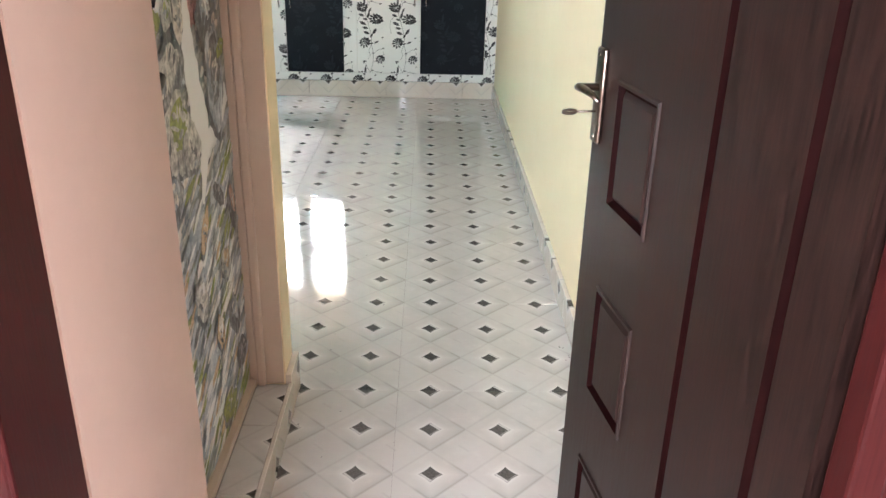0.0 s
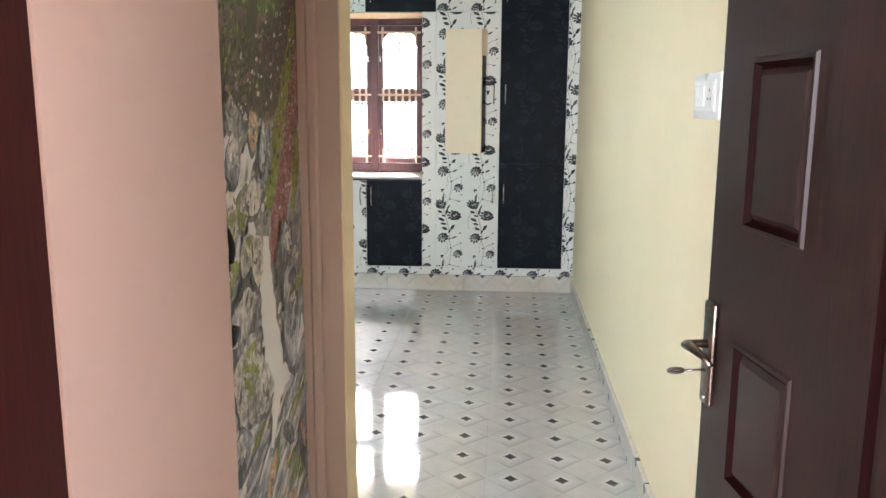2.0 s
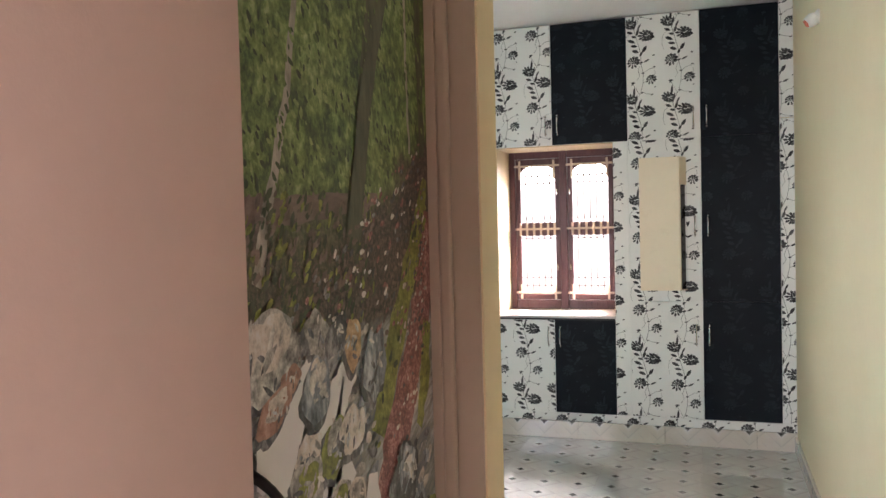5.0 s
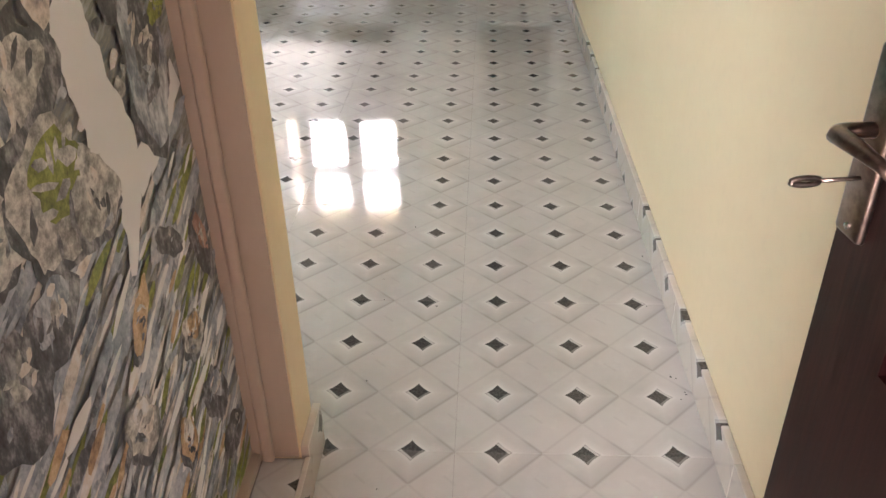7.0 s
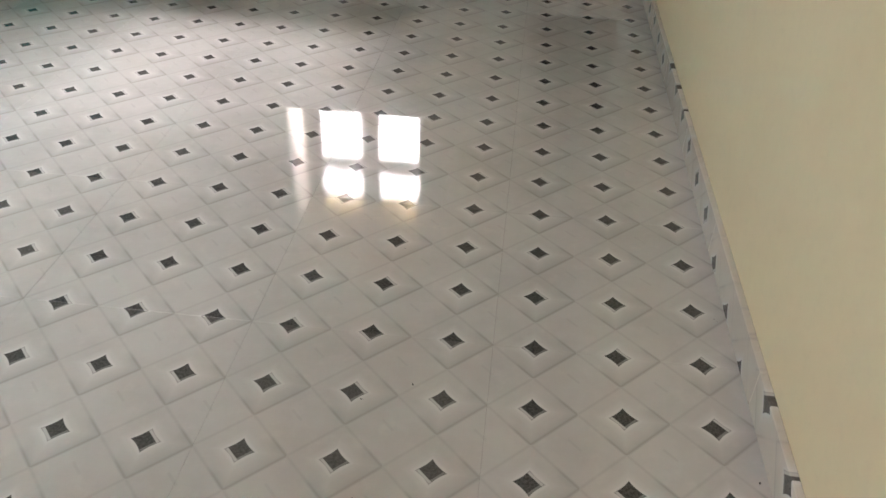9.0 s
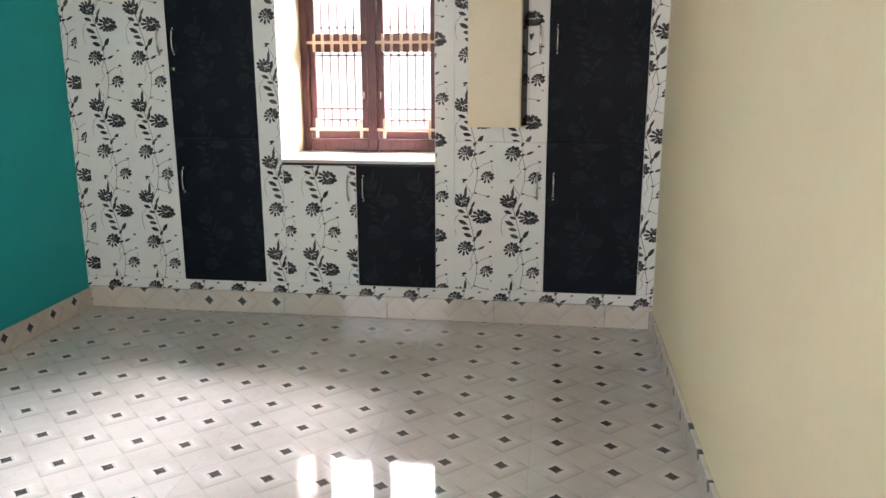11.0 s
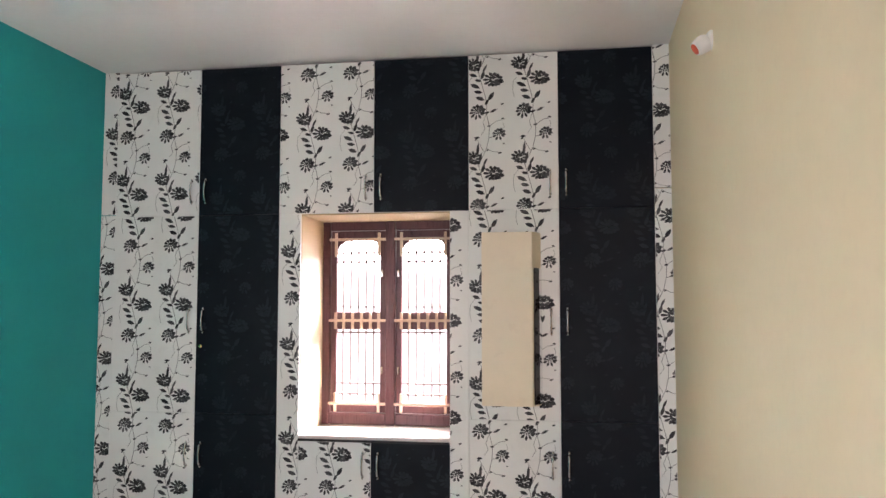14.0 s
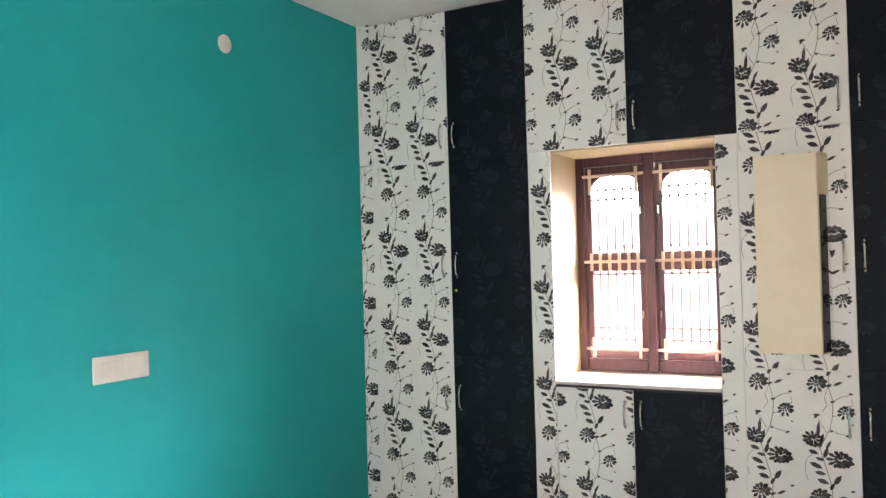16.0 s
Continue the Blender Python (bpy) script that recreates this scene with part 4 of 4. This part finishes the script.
# lock
PXD = DW - 0.026
lock = dpart("lock_plate", box(B(), PXD - 0.019, PXD + 0.019, 0.0, 0.009, 0.990, 1.157, 0.004, 2), BRONZE, ed, "antique bronze lock plate", True)
dpart("lever", tube(B(), [(PXD, 0.007, 1.089), (PXD, 0.031, 1.090), (PXD - 0.004, 0.040, 1.091), (PXD - 0.012, 0.046, 1.092), (PXD - 0.039, 0.044, 1.092), (PXD - 0.066, 0.039, 1.088), (PXD - 0.083, 0.035, 1.081)], [0.0085, 0.0078, 0.008, 0.009, 0.008, 0.0062, 0.004], 12, 0.8), BRONZE, lock, "curved bronze lever", True)
bm = B()
tube(bm, [(PXD, 0.007, 1.046), (PXD, 0.044, 1.046)], 0.0020, 8)
tube(bm, [(PXD, 0.056 + 0.0128 * math.cos(k * math.tau / 14), 1.046 + 0.0032 * math.sin(k * math.tau / 14)) for k in range(15)], 0.0027, 8)
dpart("key", bm, BRONZE, lock, "small key left in the lock", True)
for z in (1.001, 1.146):
    dpart("screw", disc(B(), (PXD, 0.009, z), (0, 1, 0), ((0.0036, 0), (0.0036, 0.001), (0.0018, 0.002)), 10), CHROME, lock)

# ---- wall fittings ----


def switchboard(face, y0, y1, z0, z1, s, label):
    sb = thing("switch_board", (face, (y0 + y1) / 2, z0), label, "switch board")
    wpart("plate", box(B(), min(face, face + s * 0.010), max(face, face + s * 0.010), y0, y1, z0, z1, 0.003, 2), PLASTIC, sb, "", True)
    return sb


sb = switchboard(XL, 2.272, 2.547, 1.093, 1.202, 1, "white plastic switch board on the teal wall")
fx = XL + 0.010
for y0, y1 in ((2.30, 2.345), (2.355, 2.40)):
    wpart("rocker", box(B(), fx, fx + 0.004, y0, y1, 1.115, 1.18, 0.0015), PLASTIC, sb)
wpart("socket", box(B(), fx, fx + 0.003, 2.42, 2.52, 1.11, 1.185, 0.0015), PLASTIC, sb)
sb = switchboard(XR, 0.145, 0.425, 1.420, 1.540, -1, "glossy white switch board on the cream wall")
fx = XR - 0.010
wpart("rocker_panel", box(B(), fx - 0.004, fx, 0.18, 0.39, 1.440, 1.522, 0.0015), PLASTIC, sb)
for k in range(4):
    y0 = 0.282 + k * 0.025
    wpart("rocker", box(B(), fx - 0.008, fx - 0.004, y0, y0 + 0.020, 1.453, 1.509, 0.001), PLASTIC, sb)
sk = wpart("socket", box(B(), fx - 0.006, fx - 0.004, 0.19, 0.265, 1.447, 1.515, 0.001), PLASTIC, sb)
for y0, z0 in ((0.227, 1.495), (0.212, 1.473), (0.242, 1.473)):
    wpart("pin_hole", disc(B(), (fx - 0.006, y0, z0), (-1, 0, 0), ((0.0045, 0), (0.004, 0.0006)), 10), SOCKET, sk)
cap = thing("round_cover", (XL, 3.056, 2.632), "round white plastic cover on the teal wall", "cover")
wpart("cap", disc(B(), (XL, 3.056, 2.632), (1, 0, 0), ((0.045, 0), (0.045, 0.004), (0.040, 0.008), (0.030, 0.009))), PLASTIC, cap, "", True)
lh = thing("lamp_holder", (XR, 2.86, 2.56), "white angled lamp holder with an orange mouth, no bulb", "lamp holder")
LA = Vector((-0.78, -0.12, -0.52)).normalized()
LC = Vector((XR - 0.016, 2.86, 2.556))
wpart("base", disc(B(), (XR, 2.86, 2.56), (-1, 0, 0), ((0.036, 0), (0.036, 0.006), (0.030, 0.014), (0.022, 0.020))), PLASTIC, lh, "", True)
wpart("cup", disc(B(), LC, LA, ((0.020, -0.010), (0.031, 0.004), (0.034, 0.018), (0.031, 0.036), (0.026, 0.052), (0.023, 0.053))), PLASTIC, lh, "white rounded cup", True)
wpart("mouth", disc(B(), LC + LA * 0.0532, LA, ((0.021, 0), (0.020, 0.0025), (0.011, 0.003))), ORANGE, lh, "orange mouth")
hk = thing("conduit_stub", (XR, 2.116, 2.55), "thin white plastic conduit bent out of the cream wall", "conduit")
wpart("pipe", tube(B(), [(XR, 2.12, 2.535), (XR - 0.012, 2.08, 2.535), (XR - 0.014, 2.02, 2.56), (XR - 0.012, 1.80, 2.66), (XR - 0.012, 1.60, 2.75)], 0.007, 8), PLASTIC, hk, "", True)

# ---- floor, skirting, threshold ----
floor = structure("floor", box(B(), -2.9, 2.15, -4.5, 4.75, -0.12, -0.0125), GROUT, "glossy pale floor of printed glazed tiles", "floor")


def tile_mesh(w, d):
    return mesh_of("tile", box(B(), 0.0002, w - 0.0002, 0.0004, d - 0.0004, -0.012, 0, 0.0008), TILE)


meshes = {}


def lay(x0, x1, y0, y1):
    key = (round(x1 - x0, 3), round(y1 - y0, 3))
    if key not in meshes:
        meshes[key] = tile_mesh(*key)
    ob = new("tile", meshes[key])
    ob.matrix_world = pose(x0, y0, random.uniform(-0.0003, 0.0003), random.uniform(-0.035, 0.035), random.uniform(-0.035, 0.035), 0)
    ob.parent = floor


cols = [(-2.9, -2.5), (-2.5, -1.9), (-1.9, -1.3), (-1.3, -0.7), (-0.7, -0.1), (-0.1, 0.5)]
for j in range(7):
    for x0, x1 in cols:
        lay(x0, x1, 0.6 * j, 0.6 * j + 0.6)
for x0, x1 in ((-0.44, -0.1), (-0.1, 0.5)):
    for y0, y1 in ((-1.2, -0.6), (-0.6, 0.0), (-1.45, -1.2)):
        lay(x0, x1, y0, y1)
for i in range(7):
    for j in range(5):
        lay(-2.1 + 0.6 * i, -1.5 + 0.6 * i, -4.45 + 0.6 * j, -3.85 + 0.6 * j)


def skirting(name, along, fixed, a0, a1, s, h, mat, label):
    """A run of skirting tiles; along 'x' or 'y', facing s."""
    base = thing(name, (fixed if along == "y" else a0, a0 if along == "y" else fixed, 0), label, "skirting", "", "structure")
    a = a0
    while a < a1 - 0.01:
        b_ = min(a + 0.6, a1)
        t0, t1 = sorted((fixed, fixed + s * 0.018))
        bm = B()
        if along == "y":
            box(bm, t0, t1, a + 0.0006, b_ - 0.0006, 0.001, h, 0.002)
        else:
            box(bm, a + 0.0006, b_ - 0.0006, t0, t1, 0.001, h, 0.002)
        wpart("skirting_tile", bm, mat, base)
        a = b_
    return base


skirting("skirting", "y", XR, -1.32, 4.19, -1, 0.105, TILE_YZ, "pale printed skirting tiles along the cream wall")
skirting("skirting", "y", XL, 0.012, 4.19, 1, 0.115, TILE_YZ, "pale printed skirting tiles along the teal wall")
skirting("skirting", "x", YF, XL, XR, -1, 0.126, TILE_XZ, "pale printed plinth tiles under the wardrobe")
skirting("skirting", "y", -0.42, -0.12, 0.018, 1, 0.125, TILE_YZ, "skirting tile on the end of the partition")
skirting("skirting", "x", 0.0, XL, -0.42, 1, 0.115, TILE_XZ, "pale printed skirting tiles along the partition")
th = thing("threshold", (-0.45, -0.5, 0), "raised tiled threshold before the printed door", "threshold", "", "structure")
wpart("step", box(B(), -0.555, -0.412, -0.908, -0.128, -0.01, 0.088), GROUT, th)
wpart("riser_tile", box(B(), -0.412, -0.400, -0.93, -0.121, 0.001, 0.099, 0.002), TILE_YZ, th)
for y0, y1 in ((-0.908, -0.602), (-0.6, -0.33), (-0.328, -0.128)):
    wpart("tread_tile", box(B(), -0.5, -0.4125, y0, y1, 0.088, 0.099, 0.0015), TILE, th)

# small grit left on the floor along the walls
bm = B()
for k in range(24):
    if k % 2:
        x, y = 0.478 - abs(random.gauss(0, 0.03)), random.uniform(-0.4, 1.4)
    else:
        x, y = -0.38 + random.uniform(0, 0.5) ** 2, random.uniform(-0.35, 1.6)
    r = random.uniform(0.001, 0.0028)
    bmesh.ops.create_icosphere(bm, subdivisions=1, radius=r, matrix=Matrix.Translation((x, y, r * 0.4 + 0.0004)) @ Matrix.Rotation(random.uniform(0, 3), 4, "Z") @ Matrix.Diagonal((1.6, 0.8, 0.45, 1)))
tagged(part("grit", bm, BLACKIRON), "tiny dark grit scattered on the pale tiles", "grit", "", "stuff")
